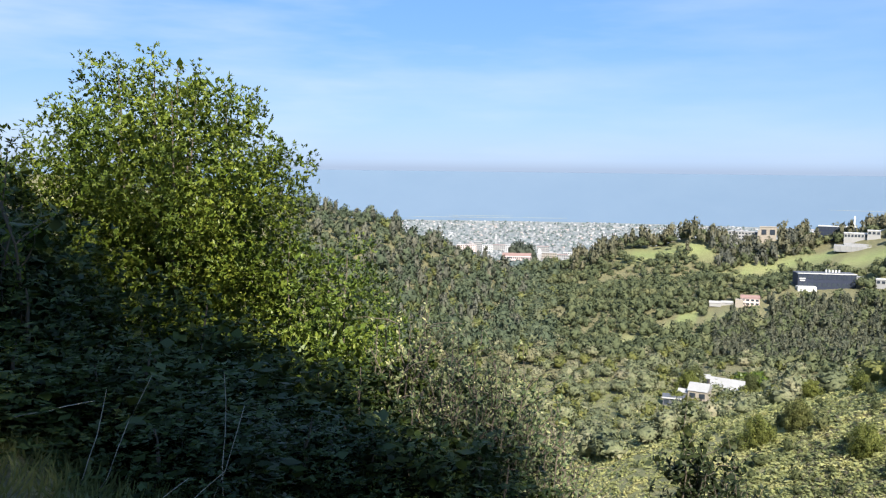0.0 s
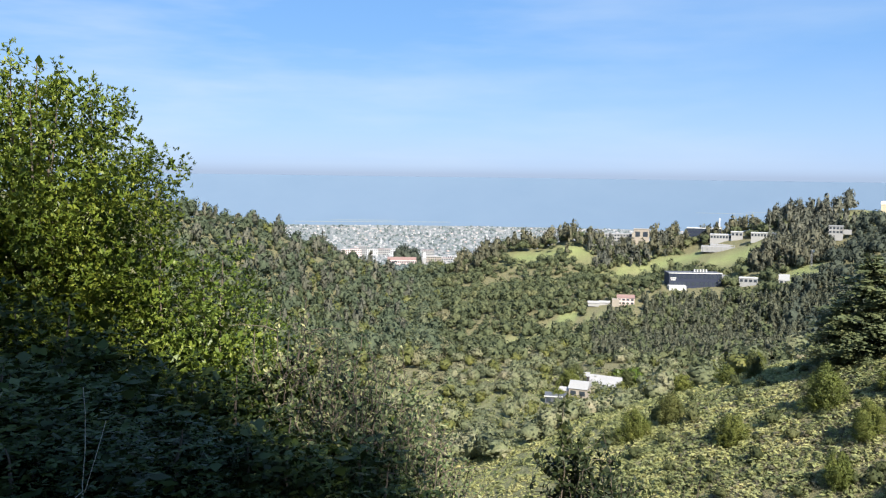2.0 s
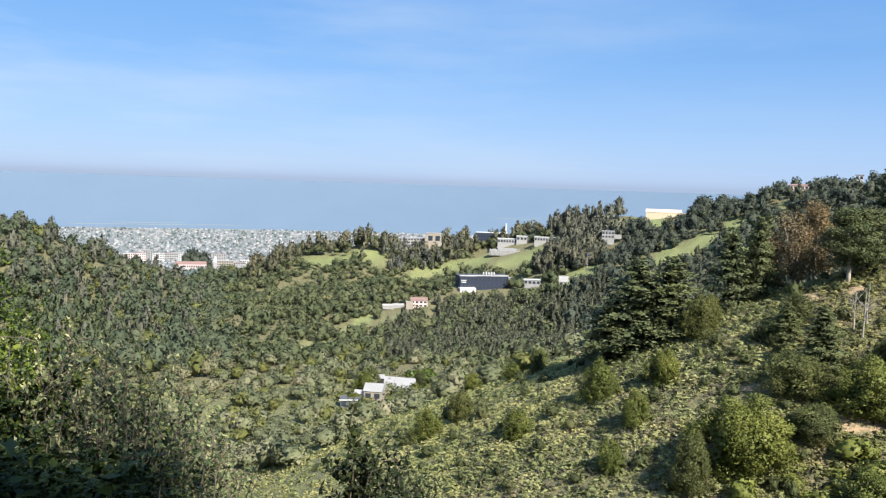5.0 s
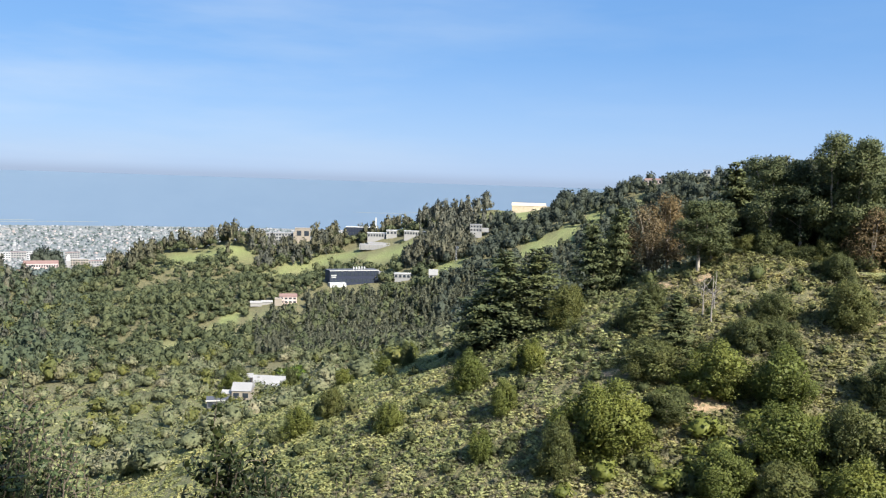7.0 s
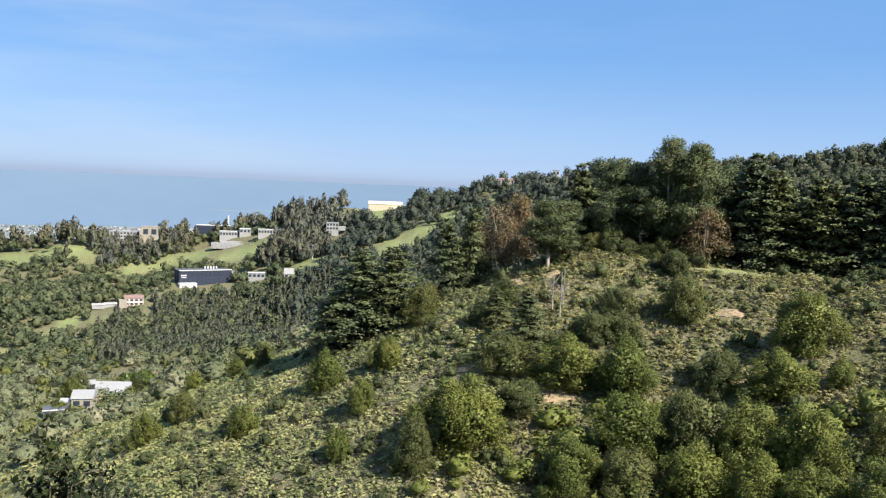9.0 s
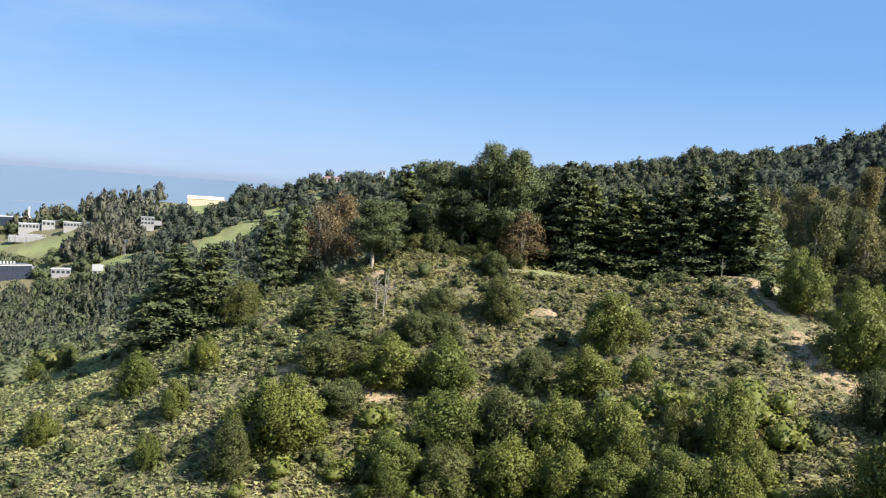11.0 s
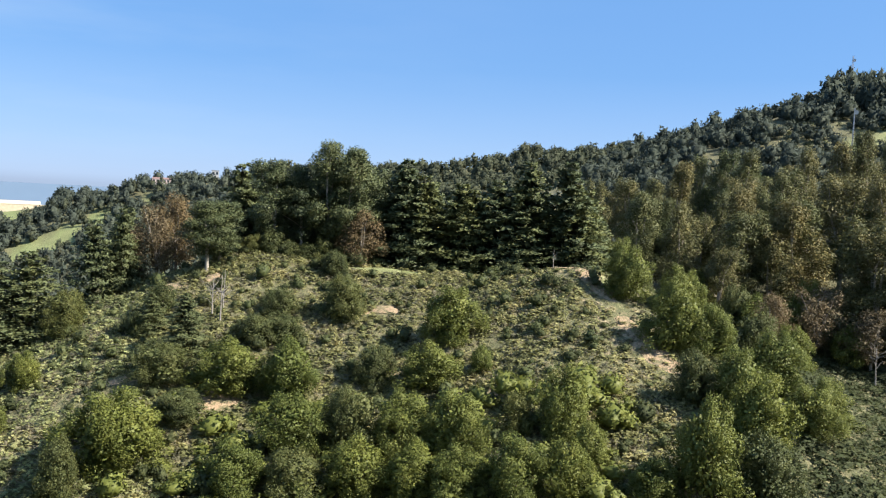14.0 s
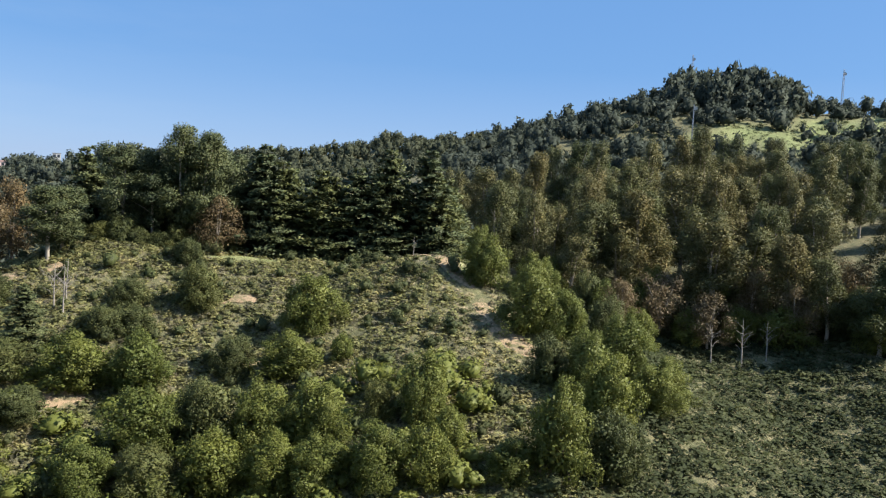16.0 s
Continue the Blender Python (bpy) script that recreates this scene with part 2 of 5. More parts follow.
def ground_shader():
    """Soil, grass and litter by the land cover: red is meadow, green bare earth, blue built land."""
    m, n, l, b = shader("hillside_ground")
    at = n.new("ShaderNodeAttribute")
    at.attribute_name = "cover"
    sep = n.new("ShaderNodeSeparateColor")
    l.new(at.outputs["Color"], sep.inputs[0])
    mid, fine, wide = noise_node(n, l, 0.5, 7.0, 0.72), noise_node(n, l, 3.0, 6.0, 0.75), noise_node(n, l, 0.02, 4.0)
    litter = ramp(n, [(0.3, (0.08, 0.085, 0.037)), (0.5, (0.14, 0.13, 0.062)), (0.68, (0.21, 0.172, 0.092))])
    l.new(mid.outputs["Fac"], litter.inputs[0])
    grass = ramp(n, [(0.3, (0.15, 0.18, 0.065)), (0.55, (0.22, 0.245, 0.09)), (0.75, (0.32, 0.3, 0.135))])
    l.new(wide.outputs["Fac"], grass.inputs[0])
    earth = ramp(n, [(0.3, (0.31, 0.23, 0.135)), (0.7, (0.45, 0.35, 0.225))])
    l.new(fine.outputs["Fac"], earth.inputs[0])
    # built land in blue grey, with the haze over the plain painted in
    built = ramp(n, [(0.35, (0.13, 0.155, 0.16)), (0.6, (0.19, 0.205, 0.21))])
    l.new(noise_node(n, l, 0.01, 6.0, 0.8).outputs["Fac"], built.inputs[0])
    c = mix(n, l, sep.outputs[0], litter.outputs[0], grass.outputs[0])
    k = n.new("ShaderNodeMath")
    k.operation = "MULTIPLY_ADD"
    l.new(mid.outputs["Fac"], k.inputs[0])
    k.inputs[1].default_value, k.inputs[2].default_value = 6.0, -3.1
    k.use_clamp = True
    e = n.new("ShaderNodeMath")
    e.operation = "MULTIPLY"
    l.new(k.outputs[0], e.inputs[0])
    l.new(sep.outputs[1], e.inputs[1])
    c = mix(n, l, e.outputs[0], c, earth.outputs[0])
    c = mix(n, l, sep.outputs[2], c, built.outputs[0])
    g = ramp(n, [(0.32, (0.5, 0.5, 0.5)), (0.68, (1.45, 1.45, 1.45))])
    l.new(fine.outputs["Fac"], g.inputs[0])
    # cells painted as light tuft tops with shaded gaps between them
    tuft_cells = n.new("ShaderNodeTexVoronoi")
    tuft_cells.inputs["Scale"].default_value = 1.3
    l.new(n.new("ShaderNodeNewGeometry").outputs["Position"], tuft_cells.inputs["Vector"])
    gap = ramp(n, [(0.1, (1.2, 1.2, 1.18)), (0.55, (0.78, 0.8, 0.78))])
    l.new(tuft_cells.outputs["Distance"], gap.inputs[0])
    c = mix(n, l, 0.8, c, gap.outputs[0], "MULTIPLY")
    l.new(mix(n, l, 1.0, c, g.outputs[0], "MULTIPLY"), b.inputs["Base Color"])
    b.inputs["Roughness"].default_value = 0.95
    k = n.new("ShaderNodeBump")
    k.inputs["Strength"].default_value, k.inputs["Distance"].default_value = 0.6, 0.5
    l.new(fine.outputs["Fac"], k.inputs["Height"])
    l.new(k.outputs[0], b.inputs["Normal"])
    return m


GROUND = ground_shader()

# ---- the lie of the land: ridges in metres, x to the right, y ahead, eye level 0 ----
def bearing(*rows):
    """Ridge points from rows of bearing (degrees), slope seen from the eye (degrees) and distance."""
    return [(d * math.sin(radians(a)), d * math.cos(radians(a)), d * math.tan(radians(e))) for a, e, d in rows]


SPUR = bearing((27, -17.5, 270), (30, -15.0, 260), (33, -12.6, 245), (39, -9.0, 230), (46, -7.2, 205), (52, -3.8, 195), (59, -4.7, 190), (67, -5.0, 188), (73, -3.8, 185), (76, -5.0, 180))
RIB = bearing((76, -5.0, 180), (78, -8.5, 165), (82, -10.8, 150), (81, -14.6, 135), (83.5, -17.5, 122), (85, -25, 100))
LEFT_HILL = bearing((-50, 1.5, 800), (-28, 0.0, 800), (-19, -1.2, 820), (-10.4, -2.5, 850), (-6.5, -3.1, 880), (-3.2, -4.7, 920), (-0.2, -6.2, 980), (2.3, -7.5, 1040), (5.0, -8.9, 1120), (6.5, -9.4, 1160))
MID_HILL = bearing((9.0, -7.6, 1000), (10.2, -6.5, 1000), (12.0, -5.4, 1000), (14.5, -4.7, 1000), (17, -4.2, 1000), (20, -4.3, 1000), (24, -4.0, 1000), (28, -3.6, 1000), (31, -4.0, 1000))
LAB_BENCH = bearing((17, -8.2, 720), (20, -7.0, 780), (24, -6.9, 760), (28, -6.7, 780))
HIGH_RIDGE = bearing((30, -3.6, 1050), (32.5, -2.0, 1000), (34.5, -1.6, 970), (37, -1.5, 950), (39, -1.4, 930), (41, -0.5, 910), (43.6, -0.1, 890), (47.4, 0.7, 870), (51, 1.2, 850), (56, 1.7, 830), (61.5, 2.1, 820), (66.5, 2.6, 810), (71, 3.5, 800), (76, 3.8, 780), (78, 4.3, 775), (80, 4.7, 770), (82, 5.3, 765), (84, 5.9, 760), (86, 6.6, 755), (88.7, 6.9, 745), (90.5, 7.8, 740), (92.5, 7.8, 736), (95, 7.2, 730), (97, 6.5, 725), (98.5, 6.9, 720), (101, 6.9, 710), (106, 6.5, 700), (125, 6.0, 700))
BENCH = bearing((79, -4.0, 262), (87, -5.2, 250), (94, -7.8, 235), (102, -9.2, 225), (120, -9.0, 220))
UPPER_BENCH = bearing((79, -1.5, 330), (88, 0.3, 340), (95, 1.2, 340), (105, 1.5, 340), (120, 1.5, 340))


def tent(x, y, pts, slope, soft=8.0):
    best = np.full(np.shape(x), -1e4)
    for (ax, ay, az), (bx, by, bz) in zip(pts, pts[1:]):
        vx, vy = bx - ax, by - ay
        u = np.clip(((x - ax) * vx + (y - ay) * vy) / (vx * vx + vy * vy), 0, 1)
        d = np.hypot(x - ax - u * vx, y - ay - u * vy)
        best = np.maximum(best, az + u * (bz - az) - slope * (np.sqrt(d * d + soft * soft) - soft))
    return best


def waves(x, y):
    """Gullies and humps."""
    a = np.sin(x * 0.061 + 1.3 * np.sin(y * 0.033)) * np.sin(y * 0.052 + 1.1 * np.sin(x * 0.027 + 2))
    b = np.sin(x * 0.19 + 2.0 * np.sin(y * 0.11 + 1)) * np.sin(y * 0.17 + 1.7 * np.sin(x * 0.13))
    return a, b


def height(x, y):
    x, y = np.asarray(x, float), np.asarray(y, float)
    r = np.hypot(x, y)
    down = x * 0.766 + y * 0.643
    bank = -1.65 - np.where(down > 0, 0.62, 0.3) * (np.sqrt(down * down + 4) - 2) * np.sign(down)
    floor_z = np.where(y > 200, -84 - 0.09 * (y - 200), -84 + 0.16 * (200 - y))
    levels = [bank - 0.0004 * np.maximum(0, r - 60) ** 2, floor_z, tent(x, y, SPUR, 0.45), tent(x, y, RIB, 0.42, 4.0), tent(x, y, LEFT_HILL, 0.42, 15.0), tent(x, y, MID_HILL, 0.34, 25.0), tent(x, y, LAB_BENCH, 0.17, 25.0), tent(x, y, HIGH_RIDGE, 0.38, 25.0), tent(x, y, BENCH, 0.3, 10.0), tent(x, y, UPPER_BENCH, 0.3, 10.0)]
    k = 2.5
    top = np.maximum.reduce(levels)
    z = top + k * np.log(sum(np.exp(np.maximum(v - top, -200) / k) for v in levels))
    a, b = waves(x, y)
    z = z + np.clip((r - 25) / 100, 0, 1) * (1.1 * a * np.clip(r / 250, 0.4, 4) + 0.5 * b)
    # the plain with the town and the bay beyond, drawn in close
    far = r * (-0.113 + np.clip((r - 2900) / 1600, 0, None) * 0.057)
    w = np.clip((r - 1500) / 1200, 0, 1)
    w = w * w * (3 - 2 * w)
    return z * (1 - w) + far * w


def polar(x, y):
    return np.degrees(np.arctan2(x, y)), np.hypot(x, y)


# open grass on the far slopes: bearing, distance, half width across and in depth
MEADOWS = [(14.3, 960, 32, 26), (16.8, 963, 18, 16), (18.0, 942, 14, 20), (18.8, 870, 27, 26), (21.2, 905, 25, 20), (24.1, 918, 32, 34), (27.9, 872, 32, 34), (25.6, 800, 34, 16), (32.0, 748, 20, 24), (38.0, 742, 20, 30), (39.8, 748, 14, 20), (41.7, 782, 12, 34), (35.4, 922, 34, 34), (36.4, 862, 14, 36), (13.5, 582, 18, 30), (15.9, 645, 11, 14), (16.9, 660, 9, 18), (18.4, 645, 11, 18), (44.6, 785, 9, 20), (91.8, 586, 30, 22), (94.1, 603, 22, 16), (97.9, 645, 24, 26), (96.4, 585, 24, 30), (100.5, 640, 24, 24), (85.2, 532, 12, 16), (60.5, 189, 11, 4), (72, 186, 6, 4), (76.5, 178, 5, 6)]


def meadow(x, y):
    m = np.zeros(np.shape(x))
    for a, d, w, h in MEADOWS:
        c, s = math.cos(radians(a)), math.sin(radians(a))
        u, v = x * c - y * s, x * s + y * c - d
        a1, b1 = waves(x * 1.3 + d, y * 1.3)
        m = np.maximum(m, np.clip(2.2 * (1.15 + 0.25 * b1 - np.sqrt((u / w) ** 2 + (v / h) ** 2)), 0, 1))
    return m


# kept free of plants: x, y, radius
CLEAR = [(104, 345, 5), (131, 126, 3.2), (138, 119.6, 2), (107.2, 91.2, 3.6), (101.8, 107.2, 3), (120.3, 94.6, 1.4), (131.2, 70.7, 2), (147, 82.6, 2.6), (129.3, 50.5, 1.6), (118.3, 15.6, 2.6)]
# lawns and yards before and round the buildings: bearing from and to, distance from and to
YARDS = [(20.7, 22.4, 955, 1020), (19.2, 20.7, 975, 1040), (24.2, 28.4, 880, 975), (28.5, 30.3, 875, 925), (22.8, 27.0, 712, 775), (19.6, 21.8, 648, 705), (18.0, 19.7, 650, 715), (35.4, 38.9, 850, 965), (44.6, 46.2, 840, 885), (33.1, 34.6, 785, 850), (27.9, 29.2, 730, 785), (30.3, 31.2, 712, 752), (18.3, 20.8, 388, 410), (16.6, 18.5, 352, 378), (15.2, 16.7, 342, 360), (48.6, 49.8, 840, 870), (8.6, 9.6, 560, 580)]


def open_ground(x, y):
    """Where plants may stand: 1, else 0."""
    k = np.ones(np.shape(x))
    for cx, cy, r in CLEAR:
        k = np.where(np.hypot(x - cx, y - cy) < r, 0.0, k)
    deg, dist = polar(x, y)
    for a0, a1, d0, d1 in YARDS:
        k = np.where((deg > a0) & (deg < a1) & (dist > d0) & (dist < d1), 0.0, k)
    return k


TRAIL = [(178, 58), (176, 50), (170, 46), (165, 38.5), (156, 34.5), (151.5, 29), (147.4, 22), (145, 17)]


def trail_gap(x, y):
    """How far a place lies from the trail."""
    gap = np.full(np.shape(x), 1e4)
    for (ax, ay), (bx, by) in zip(TRAIL, TRAIL[1:]):
        u = np.clip(((x - ax) * (bx - ax) + (y - ay) * (by - ay)) / ((bx - ax) ** 2 + (by - ay) ** 2), 0, 1)
        gap = np.minimum(gap, np.hypot(x - ax - u * (bx - ax), y - ay - u * (by - ay)))
    return gap


def sheet(name, verts, faces, mat, smooth=True):
    me = bpy.data.meshes.new(name)
    me.from_pydata(verts.tolist() if hasattr(verts, "tolist") else verts, [], faces.tolist() if hasattr(faces, "tolist") else faces)
    if smooth:
        me.shade_smooth()
    me.materials.append(mat)
    return me


def ground_mesh():
    az = np.radians(np.concatenate([np.linspace(-36, 110, 330), np.linspace(114, 320, 50)]))
    rr = np.concatenate([[0.0], 1.2 * np.exp(np.linspace(0, math.log(4880 / 1.2), 180))])
    r, a = np.meshgrid(rr, az, indexing="ij")
    x, y = r * np.sin(a), r * np.cos(a)
    z = height(x, y)
    z[0, :] = height(0, 0)
    nr, na = r.shape
    i, j = np.meshgrid(np.arange(nr - 1), np.arange(na), indexing="ij")
    k = (j + 1) % na
    f = np.stack([i * na + j, i * na + k, (i + 1) * na + k, (i + 1) * na + j], -1).reshape(-1, 4)
    me = sheet("ground", np.stack([x, y, z], -1).reshape(-1, 3), f, GROUND)
    deg, dist = polar(x, y)
    green = meadow(x, y)
    green = np.maximum(green, 0.05 * np.clip((deg - 30) / 8, 0, 1) * np.clip((205 - dist) / 10, 0, 1) * np.clip((dist - 80) / 20, 0, 1))
    green = np.maximum(green, 0.3 * np.clip((dist - 130) / 40, 0, 1) * np.clip((420 - dist) / 60, 0, 1) * np.clip((38 - deg) / 12, 0, 1))
    on_spur = np.clip((deg - 30) / 10, 0, 1) * np.clip((86 - deg) / 4, 0, 1) * np.clip((205 - dist) / 10, 0, 1) * np.clip((dist - 90) / 10, 0, 1)
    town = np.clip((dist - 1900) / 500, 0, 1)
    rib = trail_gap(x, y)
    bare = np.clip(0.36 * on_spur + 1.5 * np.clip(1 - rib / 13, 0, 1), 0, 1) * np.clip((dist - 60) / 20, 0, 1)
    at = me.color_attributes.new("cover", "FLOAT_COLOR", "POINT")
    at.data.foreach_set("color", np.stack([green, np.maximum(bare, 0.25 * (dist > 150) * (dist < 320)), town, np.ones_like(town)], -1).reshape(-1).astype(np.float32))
    return me


tagged(new("ground", ground_mesh()), "hilly ground of scrub, grass and orange earth", "ground", kind="structure")


def bay():
    m, n, l, b = shader("bay_water")
    c = ramp(n, [(0.2, (0.1, 0.146, 0.208)), (0.8, (0.108, 0.154, 0.215))])
    l.new(noise_node(n, l, 0.004, 3.0).outputs["Fac"], c.inputs[0])
    l.new(c.outputs[0], b.inputs["Base Color"])
    b.inputs["Roughness"].default_value, b.inputs["Specular IOR Level"].default_value = 0.9, 0.1
    az = np.radians(np.linspace(-40, 60, 60))
    rr = np.linspace(4450, 4940, 12)
    r, a = np.meshgrid(rr, az, indexing="ij")
    z = r * (-0.0585 + np.clip((r - 4450) / 490, 0, 1) * 0.06)
    nr, na = r.shape
    i, j = np.meshgrid(np.arange(nr - 1), np.arange(na - 1), indexing="ij")
    f = np.stack([i * na + j, i * na + j + 1, (i + 1) * na + j + 1, (i + 1) * na + j], -1).reshape(-1, 4)
    tagged(new("water", sheet("water", np.stack([r * np.sin(a), r * np.cos(a), z], -1).reshape(-1, 3), f, m)), "pale blue bay under haze", "water", kind="structure")


bay()


def haze_bank():
    """The bank of sea haze on the horizon, painted on a glowing sheet."""
    m = bpy.data.materials.new("glowing_sea_haze")
    m.use_nodes = True
    n, l = m.node_tree.nodes, m.node_tree.links
    n.remove(n["Principled BSDF"])
    g = n.new("ShaderNodeNewGeometry")
    sep = n.new("ShaderNodeSeparateXYZ")
    l.new(g.outputs["Position"], sep.inputs[0])
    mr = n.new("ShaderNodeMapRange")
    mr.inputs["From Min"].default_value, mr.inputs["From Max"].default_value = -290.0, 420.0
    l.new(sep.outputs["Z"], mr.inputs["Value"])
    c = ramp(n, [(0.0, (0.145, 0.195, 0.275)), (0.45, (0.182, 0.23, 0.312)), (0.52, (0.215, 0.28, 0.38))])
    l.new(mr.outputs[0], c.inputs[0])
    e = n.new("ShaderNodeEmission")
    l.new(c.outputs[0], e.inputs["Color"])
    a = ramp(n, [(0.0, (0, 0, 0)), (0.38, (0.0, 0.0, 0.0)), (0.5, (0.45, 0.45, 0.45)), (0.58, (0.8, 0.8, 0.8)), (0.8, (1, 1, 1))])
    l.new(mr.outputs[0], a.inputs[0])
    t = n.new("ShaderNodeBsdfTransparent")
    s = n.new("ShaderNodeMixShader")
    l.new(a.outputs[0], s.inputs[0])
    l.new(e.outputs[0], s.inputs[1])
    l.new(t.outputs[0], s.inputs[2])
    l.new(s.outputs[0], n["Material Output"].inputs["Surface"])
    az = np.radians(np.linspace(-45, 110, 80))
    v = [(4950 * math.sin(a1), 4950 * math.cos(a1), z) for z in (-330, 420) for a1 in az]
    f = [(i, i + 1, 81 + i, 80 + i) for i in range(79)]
    tagged(new("backdrop", sheet("backdrop", v, f, m)), "glowing backdrop painted as pale blue sea haze on the horizon", "haze", kind="structure")


haze_bank()

# ---- plants ----
rng = np.random.default_rng(7)


def unit(v):
    return v / np.maximum(np.linalg.norm(v, axis=-1, keepdims=True), 1e-9)


def blades(c, along, size, slim=0.45, face=None):
    """Rhombic leaves: at c, pointing along, size long, turned roughly to face. Four corners each."""
    along = unit(along)
    turn = unit(rng.normal(size=c.shape))
    side = unit(np.cross(along, turn if face is None else unit(face + 0.55 * turn)))
    size = np.broadcast_to(np.asarray(size, float), (len(c),))[:, None]
    mid = c + along * size * 0.5
    w = side * size * slim * 0.5
    return np.stack([c, mid + w, c + along * size, mid - w], 1).reshape(-1, 3)


def quads(n):
    return np.arange(n * 4).reshape(-1, 4)


def fast_mesh(name, verts, faces, mat, smooth=False, normals=None):
    me = bpy.data.meshes.new(name)
    verts, faces = np.asarray(verts, np.float32), np.asarray(faces, np.int32)
    me.vertices.add(len(verts))
    me.vertices.foreach_set("co", verts.ravel())
    me.loops.add(faces.size)
    me.loops.foreach_set("vertex_index", faces.ravel())
    me.polygons.add(len(faces))
    me.polygons.foreach_set("loop_start", np.arange(0, faces.size, faces.shape[1], dtype=np.int32))
    if smooth:
        me.polygons.foreach_set("use_smooth", np.ones(len(faces), bool))
    me.update(calc_edges=True)
    if normals is not None:
        # foliage is lit as the rounded mass that it makes up
        me.normals_split_custom_set_from_vertices(np.asarray(normals, np.float32).tolist())
    me.materials.append(mat)
    return me


def tubes(paths, sides=6):
    """Tapered limbs. Each path: rows of x, y, z, radius. Returns corners and quads."""
    vs, fs, base = [], [], 0
    for p in paths:
        p = np.asarray(p, float)
        d = unit(np.gradient(p[:, :3], axis=0))
        ref = np.where(np.abs(d[:, 2:3]) > 0.9, [[1.0, 0, 0]], [[0, 0, 1.0]])
        u = unit(np.cross(d, ref))
        v = np.cross(d, u)
        a = np.arange(sides) * 2 * math.pi / sides
        ring = p[:, None, :3] + p[:, None, 3:4] * (np.cos(a)[None, :, None] * u[:, None] + np.sin(a)[None, :, None] * v[:, None])
        vs.append(ring.reshape(-1, 3))
        i, j = np.meshgrid(np.arange(len(p) - 1), np.arange(sides), indexing="ij")
        k = (j + 1) % sides
        fs.append(base + np.stack([i * sides + j, i * sides + k, (i + 1) * sides + k, (i + 1) * sides + j], -1).reshape(-1, 4))
        base += len(p) * sides
    return np.concatenate(vs), np.concatenate(fs)


def limb(a, b, r0, r1, sag=0.12, n=6):
    """A crooked limb from a to b."""
    a, b = np.asarray(a, float), np.asarray(b, float)
    t = np.linspace(0, 1, n)[:, None]
    ln = np.linalg.norm(b - a)
    off = np.cumsum(rng.normal(size=(n, 3)), 0) * sag * ln / n
    off *= np.sin(t * math.pi)
    off[:, 2] += (t[:, 0] * (1 - t[:, 0])) * sag * ln
    return np.concatenate([a + (b - a) * t + off, r0 + (r1 - r0) * t], 1)


def shell_leaves(clumps, per_area, size, slim=0.6, flat=0.8, inner=0.62, hang=0.0, tall=1.0):
    """Leaves on and just inside the shells of clumps (rows of x, y, z, radius), with the normals of the mass."""
    out, soft = [], []
    for cx, cy, cz, r in clumps:
        n = max(4, int(per_area * r * r))
        d = unit(rng.normal(size=(n, 3)))
        rad = r * (inner + (1.12 - inner) * rng.random((n, 1)) ** 0.5)
        c = np.array([cx, cy, cz]) + d * rad * [1, 1, flat]
        along = unit(0.35 * d + (0.8 - 0.4 * hang) * rng.normal(size=(n, 3)) + [0, 0, 0.1 - hang])
        out.append(blades(c, along, size * (0.65 + 0.7 * rng.random(n)), slim, d + [0, 0, 0.3]))
        mass = unit(np.array([cx, cy, 0.7 * (cz - 0.45 * tall)]))
        soft.append(np.repeat(unit(d * [1, 1, 1 / flat] + 0.35 * mass + 0.45 * rng.normal(size=(n, 3)) + [0, 0, 0.2]), 4, 0))
    return np.concatenate(out), np.concatenate(soft)


def limb_parts(paths, mat, sides=5):
    """The first path is the trunk, the others are limbs of their own."""
    out = []
    for i, p in enumerate(paths):
        tv, tf = tubes([p], sides)
        name = "limb" if i else "trunk"
        out.append((name, fast_mesh(name, tv, tf, mat, True)))
    return out


def thing(name, label, category, group, parts):
    """A plant: an Empty at its foot with its parts."""
    top = new(name)
    for pn, me in parts:
        new(pn, me).parent = top
    return tagged(top, label, category, group)


